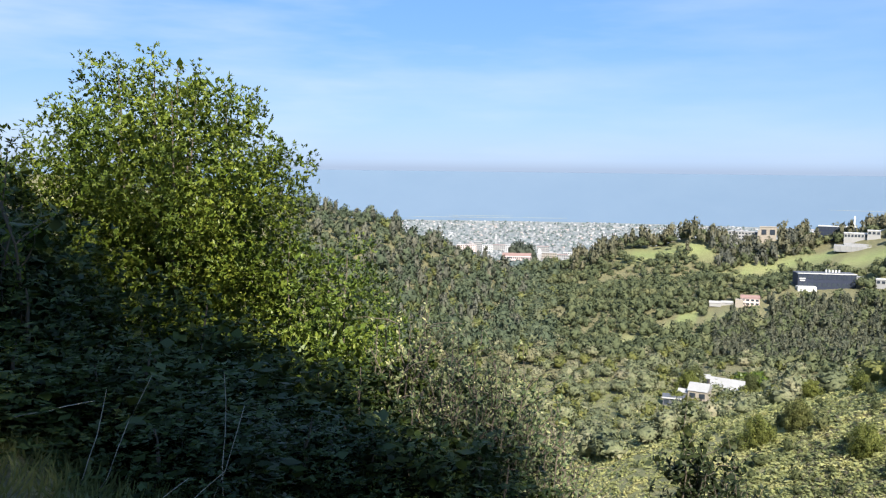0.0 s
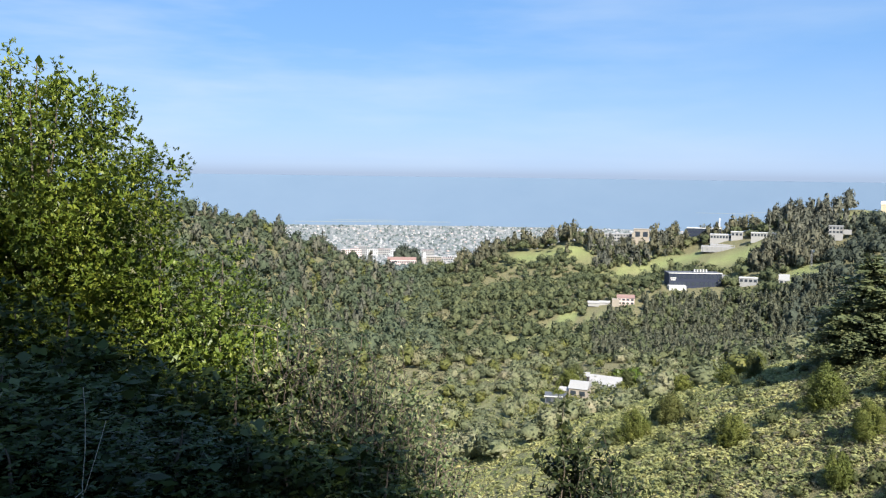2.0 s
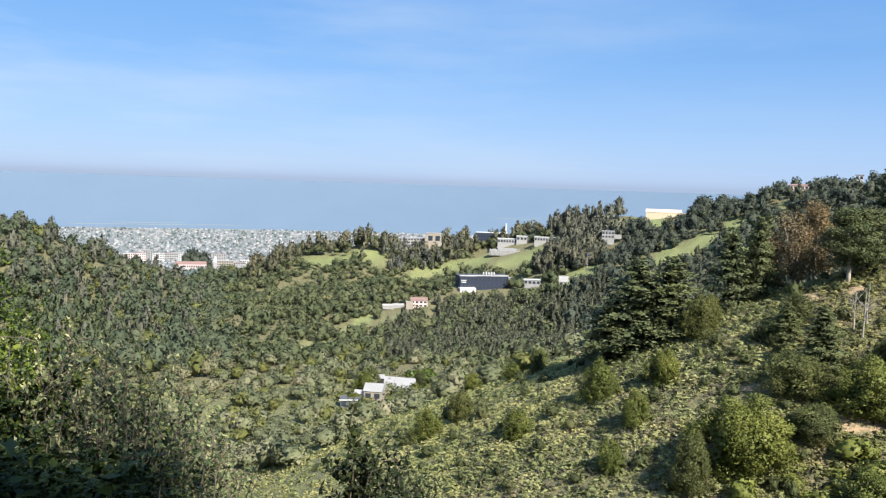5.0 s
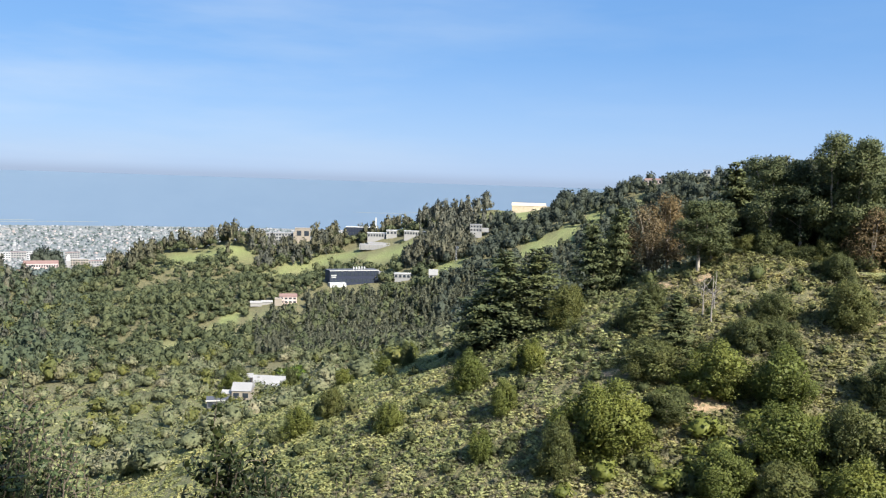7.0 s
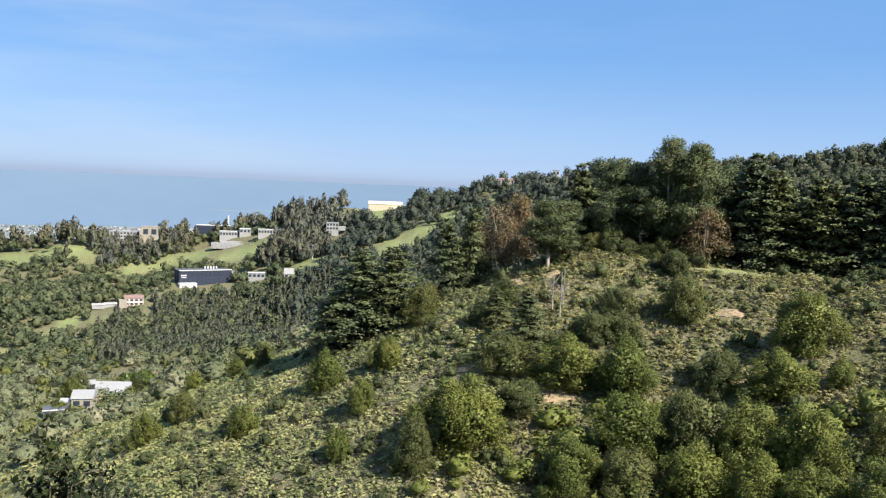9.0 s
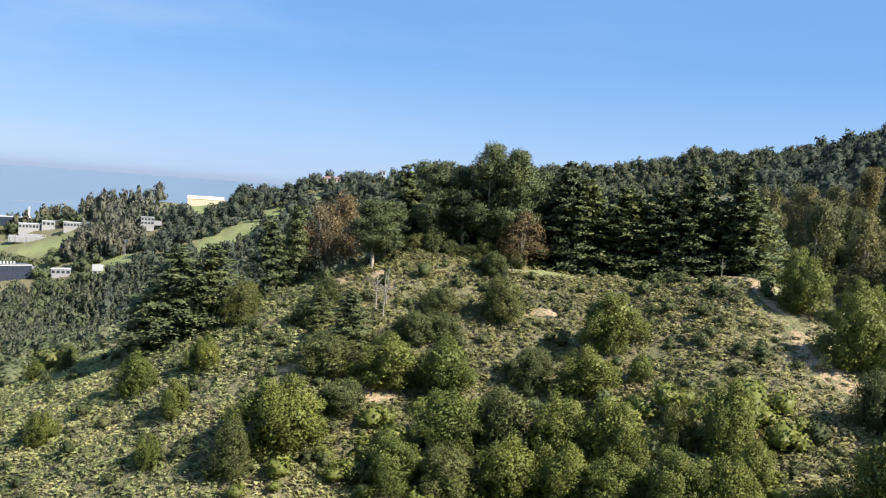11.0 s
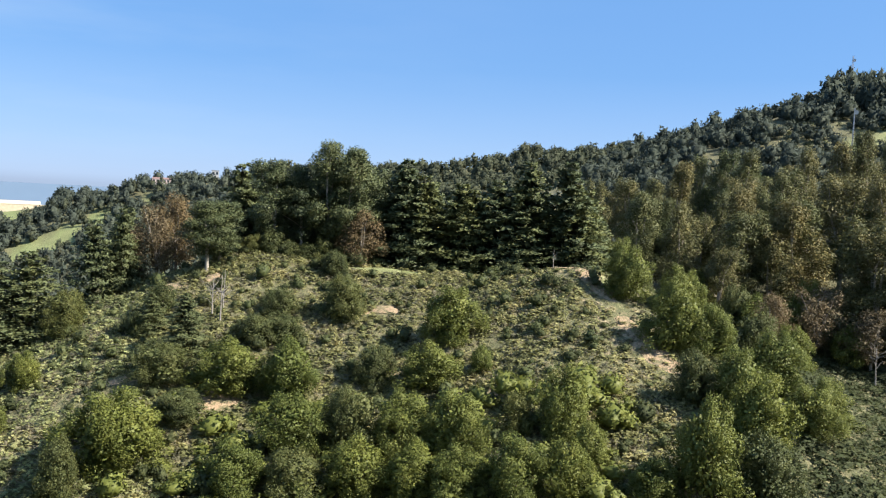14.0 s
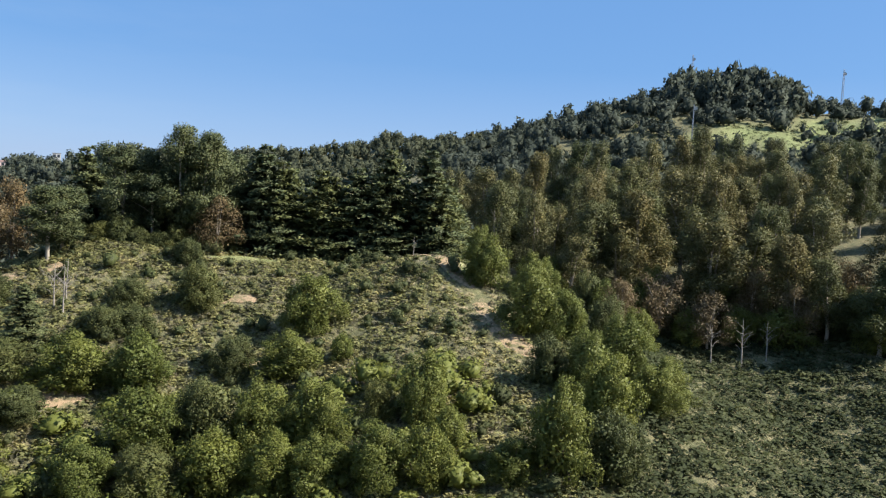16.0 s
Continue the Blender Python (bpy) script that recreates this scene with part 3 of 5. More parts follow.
def round_tree(leaf_mat, h, w, leaf=0.21, dens=330, low=0.02, count=90):
    """Oak or laurel: short trunk, forked limbs, lumpy crown."""
    clumps, limbs = [], []
    trunk_h = h * 0.32
    limbs.append(limb((0, 0, -0.6), (0.1 * w * rng.normal() * 0.3, 0, trunk_h), 0.035 * h, 0.025 * h))
    p1, p2, p3 = rng.random(3) * 6.283
    inner = []
    for i in range(16):
        a, v = i * 2.399, 0.05 + 0.75 * (i + 0.5) / 16
        wide = math.sqrt(max(0.05, 1 - ((v - 0.36) / 0.62) ** 2))
        u = 0.28 * w * wide * math.sqrt(rng.random())
        inner.append((math.cos(a) * u, math.sin(a) * u, v * h, w * rng.uniform(0.14, 0.18)))
    for i in range(count):
        a, u = rng.random() * 6.283, rng.random() ** 0.4
        v = low + (1 - low) * (i + 0.5) / count
        wide = math.sqrt(max(0.05, 1 - ((v - 0.36) / 0.66) ** 2))
        r = w * (0.055 + 0.06 * rng.random())
        wide *= 1 + 0.2 * math.sin(2 * a + p1) + 0.16 * math.sin(3 * a + p2 + 4 * v)
        v *= 1 + 0.12 * math.sin(2 * a + p3)
        c = (math.cos(a) * u * wide * (w / 2 - r * 0.8), math.sin(a) * u * wide * (w / 2 - r * 0.8), v * h - r * 0.4)
        clumps.append((*c, r))
        if i % 16 == 1:
            limbs.append(limb((0, 0, trunk_h * rng.uniform(0.5, 1)), c, 0.014 * h, 0.004 * h))
    iv, im = shell_leaves(inner, 95, 0.42, 0.8, 1.0, 0.3, tall=h)
    cv, cn = shell_leaves(clumps, dens, leaf, 0.6, 1.2, 0.4, tall=h)
    cv, cn = np.concatenate([cv, iv]), np.concatenate([cn, im])
    return limb_parts(limbs, BARK) + [("crown", fast_mesh("crown", cv, quads(len(cv) // 4), leaf_mat, True, cn))]


def conifer(leaf_mat, h, w, tiers=15, leaf=0.62, thin=2.2, bare=0.04):
    """Cypress or cedar: flat layered sprays in open tiers on a straight trunk."""
    trunk = [limb((0, 0, -0.8), (0, 0, h * 0.97), 0.016 * h, 0.03, 0.01, 8)]
    out, soft = [], []
    for i in range(tiers):
        v = bare + (1 - bare) * (i + rng.random() * 0.5) / tiers
        ln = 0.5 * w * ((1 - v ** 1.7) ** 0.8 * (0.8 + 0.2 * min(1, v * 5)) + 0.06)
        boughs = 7 if v < 0.8 else 5
        for b in range(boughs):
            a = (b + 0.6 * rng.random()) * 6.283 / boughs + i * 1.1
            le = ln * rng.uniform(0.6, 1.15)
            rise = rng.uniform(-0.02, 0.2) * le
            z0 = v * h + rng.normal() * 0.25
            n = int(thin * 46 * (0.25 + 0.9 * le / (0.5 * w)))
            t = 0.15 + 0.88 * rng.random(n) ** 0.7
            s = rng.normal(size=n) * 0.17 * le * (0.3 + t * (1.35 - t))
            z = z0 + rise * t - 0.1 * le * t ** 3 - 0.35 * (s / (0.2 * le + 0.1)) ** 2 * 0.1 * le + rng.normal(size=n) * 0.22
            c = np.stack([math.cos(a) * t * le - math.sin(a) * s, math.sin(a) * t * le + math.cos(a) * s, z], 1)
            along = np.stack([math.cos(a) + 0.8 * rng.normal(size=n), math.sin(a) + 0.8 * rng.normal(size=n), 0.12 + 0.25 * rng.normal(size=n)], 1)
            out.append(blades(c, along, leaf * (0.6 + 0.8 * rng.random(n)), 0.6, np.array([[0.75 * math.cos(a), 0.75 * math.sin(a), 1.0]])))
            soft.append(np.repeat(unit(np.stack([np.full(n, 0.7 * math.cos(a)), np.full(n, 0.7 * math.sin(a)), 0.8 + 1.2 * (z - z0) / le], 1) + 0.3 * rng.normal(size=(n, 3))), 4, 0))
    # the dim inner foliage round the trunk
    n = int(420 * thin)
    v = rng.random(n) * 0.85 + 0.05
    a, r = rng.random(n) * 6.283, 0.34 * w * (1 - v ** 2) * rng.random(n)
    out.append(blades(np.stack([np.cos(a) * r, np.sin(a) * r, v * h], 1), rng.normal(size=(n, 3)), leaf * 1.6, 0.8))
    soft.append(np.repeat(np.stack([np.cos(a), np.sin(a), np.zeros(n)], 1), 4, 0))
    cv = np.concatenate(out)
    return limb_parts(trunk, BARK) + [("crown", fast_mesh("crown", cv, quads(len(cv) // 4), leaf_mat, True, np.concatenate(soft)))]


def tall_tree(leaf_mat, bark_mat, h, w, clump=1.5, count=30, leaf=0.42, dens=36, bare=0.35, hang=0.9):
    """Eucalyptus or pine: slender forked trunk with tufts of leaves and gaps."""
    limbs, clumps = [], []
    forks = rng.integers(2, 4)
    tips = [(rng.normal() * 0.16 * w, rng.normal() * 0.16 * w, h * rng.uniform(0.86, 0.98)) for f in range(forks)]
    split = h * rng.uniform(0.18, 0.4)
    limbs.append(limb((0, 0, -0.8), (0, 0, split), 0.016 * h, 0.012 * h, 0.02))
    for tip in tips:
        limbs.append(limb((0, 0, split), tip, 0.011 * h, 0.03, 0.05, 8))
    for i in range(count):
        tip = tips[i % forks]
        v = bare + (1 - bare) * (i + rng.random()) / count
        wide = w * 0.5 * math.sin(math.pi * min(1, 0.16 + 0.84 * (v - bare) / (1 - bare)) ** 0.8) + 0.3
        a, u = rng.random() * 6.283, rng.random() ** 0.6
        k = max(0, (v * h - split) / (h - split))
        ox, oy = tip[0] * k, tip[1] * k
        c = (ox + math.cos(a) * u * wide, oy + math.sin(a) * u * wide, v * h)
        clumps.append((*c, clump * rng.uniform(0.7, 1.25)))
        if i % 7 == 0:
            limbs.append(limb((ox * 0.8, oy * 0.8, max(split, v * h - 0.16 * h)), c, 0.004 * h, 0.02, 0.1, 4))
    cv, cn = shell_leaves(clumps, dens, leaf, 0.4, 1.5 if hang > 0.5 else 0.8, 0.35, hang, h)
    return limb_parts(limbs, bark_mat) + [("crown", fast_mesh("crown", cv, quads(len(cv) // 4), leaf_mat, True, cn))]


def bare_tree(h):
    """A dead tree: bleached trunk and broken limbs."""
    limbs = [limb((0, 0, -0.6), (0.06 * h, 0.03 * h, h), 0.022 * h, 0.03, 0.06, 8)]
    for i in range(11):
        z = h * rng.uniform(0.3, 0.8)
        a = rng.random() * 6.283
        le = h * rng.uniform(0.12, 0.28)
        limbs.append(limb((0.05 * z, 0.02 * z, z), (math.cos(a) * le, math.sin(a) * le, z + le * rng.uniform(0.5, 1.3)), 0.006 * h, 0.015, 0.3, 6))
    return limb_parts(limbs, DEAD_WOOD)


def plant_all(kinds, rows, name, label, category, group, sizes):
    """kinds: variants as part lists with their own height and width; rows: x, y, width, height."""
    for i, (x, y, w, h) in enumerate(rows):
        parts, kw, kh = kinds[i % len(kinds)]
        top = thing(name, label, category, group, parts)
        s = (w / kw, w / kw, h / kh)
        top.matrix_world = Matrix.Translation((x, y, float(height(x, y)) - 0.15)) @ Matrix.Rotation(rng.random() * 6.28, 4, "Z") @ Matrix.Diagonal((*s, 1))


# far crowns and shrubs that nobody could count: joined
def tuft(kind, n_leaf, leaf, around=8, up=4, shape="round", rough=0.1):
    """A unit plant, one wide and one high, foot at 0: a closed lobed crown with loose sprays on it. Returns corners and quads."""
    own = np.random.default_rng(kind + 40)
    knobs = unit(own.normal(size=(11, 3)) + [0, 0, 0.5])
    swell = own.uniform(0.6, 1.0, 11)
    lean = own.normal(size=2) * 0.08

    def shaped(q):
        """From the unit ball to the crown's outline."""
        r = 0.7 + 0.36 * np.max(swell * np.exp(-9 * (1 - q @ knobs.T)), 1, keepdims=True)
        p = q * r
        if shape == "dome":
            return np.concatenate([p[:, :2] * 0.5, np.clip(p[:, 2:3], -0.12, 1) * 0.95], 1)
        v = 0.52 + 0.5 * p[:, 2:3]
        if shape == "spire":
            # boughs in loose tiers that narrow to a point
            v = np.clip(v, 0.03, 1.0)
            tier = 0.86 + 0.2 * np.sin(v * 23 + kind)
            return np.concatenate([q[:, :2] / np.maximum(np.linalg.norm(q[:, :2], axis=1, keepdims=True), 0.25) * 0.46 * (1.02 - v) ** 0.75 * tier * np.minimum(1, 0.55 + v * 3), v], 1)
        if shape == "tall":
            return np.concatenate([p[:, :2] * 0.5 * (0.75 + 0.3 * np.sin(v * 7 + kind)) + lean * v, v], 1)
        return np.concatenate([p[:, :2] * 0.52 + lean * v, v], 1)

    e = unit(own.normal(size=(n_leaf, 3)) + [0, 0, 0.35])
    c = shaped(e) * own.uniform(0.86, 1.04, (n_leaf, 1))
    flow = unit(np.cross(e, own.normal(size=(n_leaf, 3))) + 0.45 * e + [0, 0, 0.15])
    size = (leaf * (0.55 + 0.9 * own.random(n_leaf)))[:, None]
    side = unit(np.cross(flow, e + 0.5 * own.normal(size=(n_leaf, 3)) + [0, 0, 0.3])) * size
    lv = np.stack([c - flow * 0.45 * size - side * 0.42, c - flow * 0.3 * size + side * 0.45, c + flow * 0.6 * size + side * 0.2 * own.normal(size=(n_leaf, 1))], 1).reshape(-1, 3)
    out = e + [0, 0, 0.25 if shape != "dome" else 0.8]
    ln = np.repeat(unit(out + 0.35 * own.normal(size=(n_leaf, 3))), 3, 0)
    lf = np.arange(n_leaf * 3).reshape(-1, 3)
    if not up:
        return lv, lf, ln
    i, j = np.meshgrid(np.arange(up + 1), np.arange(around), indexing="ij")
    th, ph = 0.1 + 2.45 * i / up, (j + 0.5 * (i % 2)) * 2 * math.pi / around
    d = unit(np.stack([np.sin(th) * np.cos(ph), np.sin(th) * np.sin(ph), np.cos(th)], -1).reshape(-1, 3) + rough * own.normal(size=(around * (up + 1), 3)))
    core = shaped(d) * [0.72, 0.72, 0.86] * (1 + 0.7 * rough * own.normal(size=(len(d), 1)) * [1, 1, 0.4])
    a = i[:-1] * around + j[:-1]
    b = i[:-1] * around + (j[:-1] + 1) % around
    faces = np.concatenate([np.stack([a, a + around, b], -1).reshape(-1, 3), np.stack([b, a + around, b + around], -1).reshape(-1, 3)])
    return np.concatenate([core, lv]), np.concatenate([faces, len(core) + lf]), np.concatenate([unit(d + [0, 0, 0.2]), ln])


def scatter(name, label, category, mat, tufts, xs, ys, ws, hs, sink=0.03):
    zs = height(xs, ys)
    out, faces, soft, base = [], [], [], 0
    for i in range(len(xs)):
        v, f, m = tufts[i % len(tufts)]
        faces.append(f + base)
        base += len(v)
        a = i * 2.399
        c, s = math.cos(a), math.sin(a)
        turn = np.array([(c, s, 0), (-s, c, 0), (0, 0, 1)])
        out.append((v - [0, 0, sink]) @ turn * [ws[i], ws[i], hs[i]] + [xs[i], ys[i], zs[i]])
        soft.append(m @ turn)
    tagged(new(name, fast_mesh(name, np.concatenate(out), np.concatenate(faces), mat, True, np.concatenate(soft))), label, category, kind="stuff")


def spread(n, a0, a1, d0, d1):
    """Random places in a sector, even over its area."""
    a = np.radians(rng.uniform(a0, a1, n))
    d = np.sqrt(rng.uniform(d0 * d0, d1 * d1, n))
    return d * np.sin(a), d * np.cos(a)

# ---- the far woods ----
def thin_out(x, y, keep):
    k = keep > rng.random(len(x))
    return x[k], y[k]


TUFTS = [tuft(k, 74, 0.17, 6, 3) for k in range(8)]
SMALL_TUFTS = [tuft(k, 58, 0.155, 5, 3) for k in range(8)]
TALL_TUFTS = [tuft(k, 54, 0.2, 5, 3, "tall", 0.16) for k in range(6)]
SHRUBS = [tuft(k, 22, 0.34, shape="dome", up=0) for k in range(8)]
FINE_SHRUBS = [tuft(k, 30, 0.25, shape="dome", up=0) for k in range(8)]
FINE_TUFTS = [tuft(k, 140, 0.115, 6, 3, "round", 0.2) for k in range(8)]
SPIRES = [tuft(k, 46, 0.2, 5, 3, "spire", 0.12) for k in range(5)]


def wood(name, label, mat, tufts, n, a0, a1, d0, d1, w0, w1, tall, skew=1.0, clear=True, grouped=0.0):
    x, y = spread(n, a0, a1, d0, d1)
    if clear:
        x, y = thin_out(x, y, (1 - 1.15 * meadow(x, y)) * open_ground(x, y) * np.clip(0.08 + trail_gap(x, y) / 11, 0, 1))
    if grouped:
        a, b = waves(x * 1.4 + 50, y * 1.4)
        x, y = thin_out(x, y, np.clip(0.62 + grouped * (a + 0.6 * b), 0.1, 1))
    w = w0 + (w1 - w0) * rng.random(len(x)) ** skew
    scatter(name, label, "woodland", mat, tufts, x, y, w, w * tall * rng.uniform(0.65, 1.45, len(x)))


wood("left_woods", "dense green oak and laurel woods on a slope", LEFT_WOOD, SMALL_TUFTS, 2500, -12, 8, 480, 1130, 6, 16, 0.9, 1.7)
wood("left_tall_trees", "tall dark eucalyptus among the woods on a slope", FAR_EUC, TALL_TUFTS, 260, -13, 6, 600, 1000, 7, 12, 1.6)
wood("mid_woods", "dark green oak woods between meadows on a hill", FAR_WOOD, SMALL_TUFTS, 3500, 5, 31, 480, 1015, 6, 14, 0.72, 1.6)
wood("mid_hill_trees", "tall dark eucalyptus on a hill top", FAR_EUC, TALL_TUFTS, 330, 9, 29, 940, 1040, 8, 13, 1.45)
wood("conifer_plantation", "dense brownish green conifer plantation", FAR_DARK, SPIRES, 2000, 18.5, 40, 500, 700, 5.5, 9, 1.25)
wood("ridge_woods", "dark woods along a high ridge", FAR_RIDGE, SMALL_TUFTS, 1900, 31, 54, 560, 900, 6, 14, 0.95, 1.5)
wood("ridge_crest_woods", "dark woods on the crest of a ridge", FAR_RIDGE, SMALL_TUFTS, 900, 54, 76, 660, 850, 7, 14, 0.95, 1.5)
wood("upper_slope_woods", "dark woods on a high slope", FAR_RIDGE, SMALL_TUFTS, 1700, 74, 106, 430, 790, 6, 15, 0.95, 1.5)
wood("ridge_top_trees", "tall trees on the skyline of a high ridge", FAR_RIDGE, TALL_TUFTS, 420, 37, 106, 720, 840, 7, 11, 1.15)
wood("peak_woods", "dark eucalyptus woods on a hill top", FAR_RIDGE, TALL_TUFTS, 260, 88.4, 96.8, 655, 745, 11, 17, 1.35)
wood("knoll_trees", "tall eucalyptus on a grassy knoll", FAR_EUC, TALL_TUFTS, 150, 29.5, 34.6, 820, 1010, 9, 13, 1.6)
wood("valley_bushes", "mixed green and tan bushes on the canyon floor", FAR_OAK, FINE_TUFTS, 1900, -14, 33, 205, 560, 3.5, 12, 0.66, 1.6, grouped=0.6)
wood("valley_scrub", "pale grey green scrub in the canyon", VALLEY_SCRUB, SHRUBS, 6500, -10, 33, 200, 430, 1.2, 3.4, 0.42, 1.8)

# ---- the scrub spur ----
wood("spur_scrub", "low grey green scrub on orange earth", SCRUB, SHRUBS, 15500, 44, 86, 108, 204, 0.9, 2.3, 0.42, 1.4)
wood("shoulder_scrub", "pale green scrub on the shoulder of the spur", VALLEY_SCRUB, SHRUBS, 8000, 20, 46, 112, 204, 0.9, 2.3, 0.42, 1.4)
wood("spur_grey_scrub", "low grey sage scrub on orange earth", SCRUB_GREY, SHRUBS, 10500, 24, 86, 110, 204, 0.8, 2.0, 0.4, 1.5)
wood("spur_bushes", "rounded green bushes through low scrub", RAVINE, FINE_TUFTS, 420, 18, 86, 98, 203, 1.6, 4.2, 0.75, 1.8)
wood("spur_dark_bushes", "small dark green bushes through low scrub", OAK_DARK, FINE_TUFTS, 260, 38, 86, 98, 205, 1.6, 4.2, 0.75, 1.8)
wood("spur_thicket", "green oak thicket on the lower spur", OAK, FINE_TUFTS, 150, 40, 78, 108, 138, 2.5, 6.5, 0.7, 1.2)
wood("ravine_scrub", "dense green scrub in a side ravine", RAVINE, FINE_SHRUBS, 6600, 83, 108, 108, 225, 1.6, 3.6, 0.45)
wood("meadow_scrub", "grey green scrub on a grassy hill top", RAVINE, SHRUBS, 1100, 84, 106, 510, 660, 2, 5, 0.4, clear=False)
wood("left_dark_oaks", "dark oaks scattered through a hillside wood", OAK_DARK, TUFTS, 300, -30, 8, 430, 1050, 8, 13, 0.9)
wood("hill_eucalyptus", "tall dark eucalyptus clump between hilltop buildings", FAR_EUC, TALL_TUFTS, 90, 17.6, 23.4, 905, 985, 8, 12, 1.45)
wood("slope_eucalyptus", "dark eucalyptus clump below hilltop buildings", FAR_EUC, TALL_TUFTS, 130, 28.6, 33.6, 770, 850, 8, 12, 1.6)
wood("campus_grove", "dark tree grove behind a red roofed hall", FAR_RIDGE, TUFTS, 60, 4.75, 6.4, 2960, 3000, 26, 40, 1.75)
wood("campus_trees", "street trees round campus halls", HAZY_TOWN_LEAF, TUFTS, 90, 0, 9.5, 2700, 2850, 18, 30, 0.9)
wood("pale_trees", "pale tan trees coming into leaf", PALE_TREE, FINE_TUFTS, 130, -10, 9, 370, 720, 7, 12, 0.9)
wood("dark_conifers", "dark pointed conifers in the canyon woods", PINE, SPIRES, 60, -6, 1, 590, 720, 8, 12, 1.5)
wood("bright_trees", "bright yellow green trees near a house", LAUREL, TUFTS, 14, 20.2, 21.8, 408, 440, 5, 8, 0.95)
wood("lower_slope_scrub", "pale green grass and scrub on the lower canyon side", VALLEY_SCRUB, SHRUBS, 6000, 2, 32, 140, 225, 0.8, 2.2, 0.42, 1.5)
wood("canyon_oaks", "dark round oaks on the canyon side", OAK_DARK, FINE_TUFTS, 200, -8, 33, 210, 560, 5, 11, 0.7)

OAK_KINDS = [(round_tree(OAK, 8, 9, count=c), 9, 8) for c in (86, 98, 92)]
DARK_KINDS = [(round_tree(OAK_DARK, 8, 10, count=c), 10, 8) for c in (92, 104)]
CYPRESS_KINDS = [(conifer(CYPRESS, 24, 14), 14, 24), (conifer(CYPRESS, 24, 15, 14), 15, 24), (conifer(CYPRESS, 24, 13, 16), 13, 24), (conifer(CYPRESS, 24, 15, 13, 0.66), 15, 24)]
PINE_KINDS = [(tall_tree(PINE, PALE_BARK, 26, 10, 1.7, 60, 0.5, 110, 0.26, 0.1), 11, 26) for c in range(3)]
EUCALYPT_KINDS = [(tall_tree(EUCALYPT, PALE_BARK, 26, 8.5, 1.25, 64, 0.42, 165, 0.2, 0.75), 11, 26) for c in range(4)]
RUSSET_KINDS = [(tall_tree(RUSSET, PALE_BARK, 16, 8, 1.2, 46, 0.4, 110, 0.18), 9, 16) for c in range(2)]

OAKS_A = [(110.2, 91.2, 11.8, 8.5), (114.5, 82.3, 9.6, 9.8), (141.8, 65.0, 10, 10), (126.7, 72.5, 7.9, 6.5), (128.6, 62.6, 10.3, 7.1), (135.0, 55.6, 4.4, 4.4), (88.2, 94.1, 13.0, 10.7), (109.9, 67.6, 9.8, 10.3), (112.5, 58.9, 9.5, 9.7), (104.3, 74.2, 9.8, 8.5), (93.2, 75.6, 8.6, 7.6), (98.2, 69.0, 9.5, 7.2), (103.0, 61.5, 9.5, 8.4), (105.4, 53.0, 9, 8.2), (114.3, 50.6, 8.4, 9.5), (119.7, 42.5, 5.4, 6.3), (121.7, 36.2, 8.4, 10.4), (118.1, 30.6, 5.4, 6.1), (107.4, 38.1, 8.4, 9), (80.2, 95.9, 6, 8.4), (105.5, 45.9, 8.5, 7.6), (109.6, 31.4, 6.8, 8.4), (115.2, 20.3, 7, 6)]
OAKS_B = [(101.3, 182.2, 5, 5.7), (87.5, 132.5, 7.6, 7.6), (104.7, 187.5, 5.1, 5.1), (95.7, 123.7, 6.4, 5.9), (72.1, 162.4, 7.3, 6.1), (63.4, 159.9, 7.1, 5.9), (97, 186.8, 5.8, 4.3), (95.7, 208.3, 6.3, 4.7), (120, 141.6, 7.6, 6.3), (75.4, 110, 5.5, 4.6), (72.2, 136.2, 6.3, 5.3), (84.6, 116.5, 5.9, 5.9), (122.4, 119.4, 7, 5.9)]
DARK_OAKS = [(113.7, 135.6, 10.2, 8.2), (115.0, 116.9, 4.7, 4.9), (106.6, 102.6, 13, 6.1), (100.4, 93.2, 9.8, 4.4), (141.3, 89.1, 10.8, 8.2), (124, 97, 9, 5), (128, 93.5, 9, 5), (154.7, 100.3, 7.6, 5), (134.4, 99.8, 8, 5)]
HOUSE_TREES = [(123, 357, 6, 3.5), (130, 361, 8, 3.6), (138, 366, 8, 5), (99, 338, 8, 5), (112, 365, 11, 10), (119, 378, 12, 11), (146, 380, 9, 7)]
RAVINE_BUSHES = [(155.8, 26.1, 11.9, 11.4), (169.6, 38.9, 10.6, 9.5), (158.8, 19.7, 9.8, 9), (138.7, 19.4, 7.8, 7.9), (118.2, 13.9, 11, 12.5), (139.4, 13.1, 10.5, 9.8), (198, 47, 8, 13), (166, 13, 10.1, 9.5), (172, 29, 9.2, 9.2), (155.6, 8.3, 11, 10), (132.1, 8.8, 11.5, 11.5), (200, 44, 10, 9), (176.3, 27.3, 9.8, 8.5), (185.9, 7.4, 9.4, 8), (144.8, 2, 9.9, 7.5), (122.4, 6.6, 11.5, 9), (153.6, 0.2, 11, 7)]
CONIFERS = [(108, 150.5, 21, 21), (113, 145, 17, 18), (103, 153, 15, 14), (128.7, 145.1, 11.9, 19), (145, 152, 10.5, 20), (133.9, 142.4, 9, 19), (113.7, 104.7, 9, 11), (116.7, 115.8, 6.8, 8), (137, 146, 10, 17), (141, 150, 9, 18)]
OAKS_C = []
for k in range(20):
    a, d = radians(36 + 1.9 * k + rng.uniform(-0.8, 0.8)), rng.uniform(86, 104)
    OAKS_C.append((d * math.sin(a), d * math.cos(a), rng.uniform(6, 11), rng.uniform(4.5, 8)))
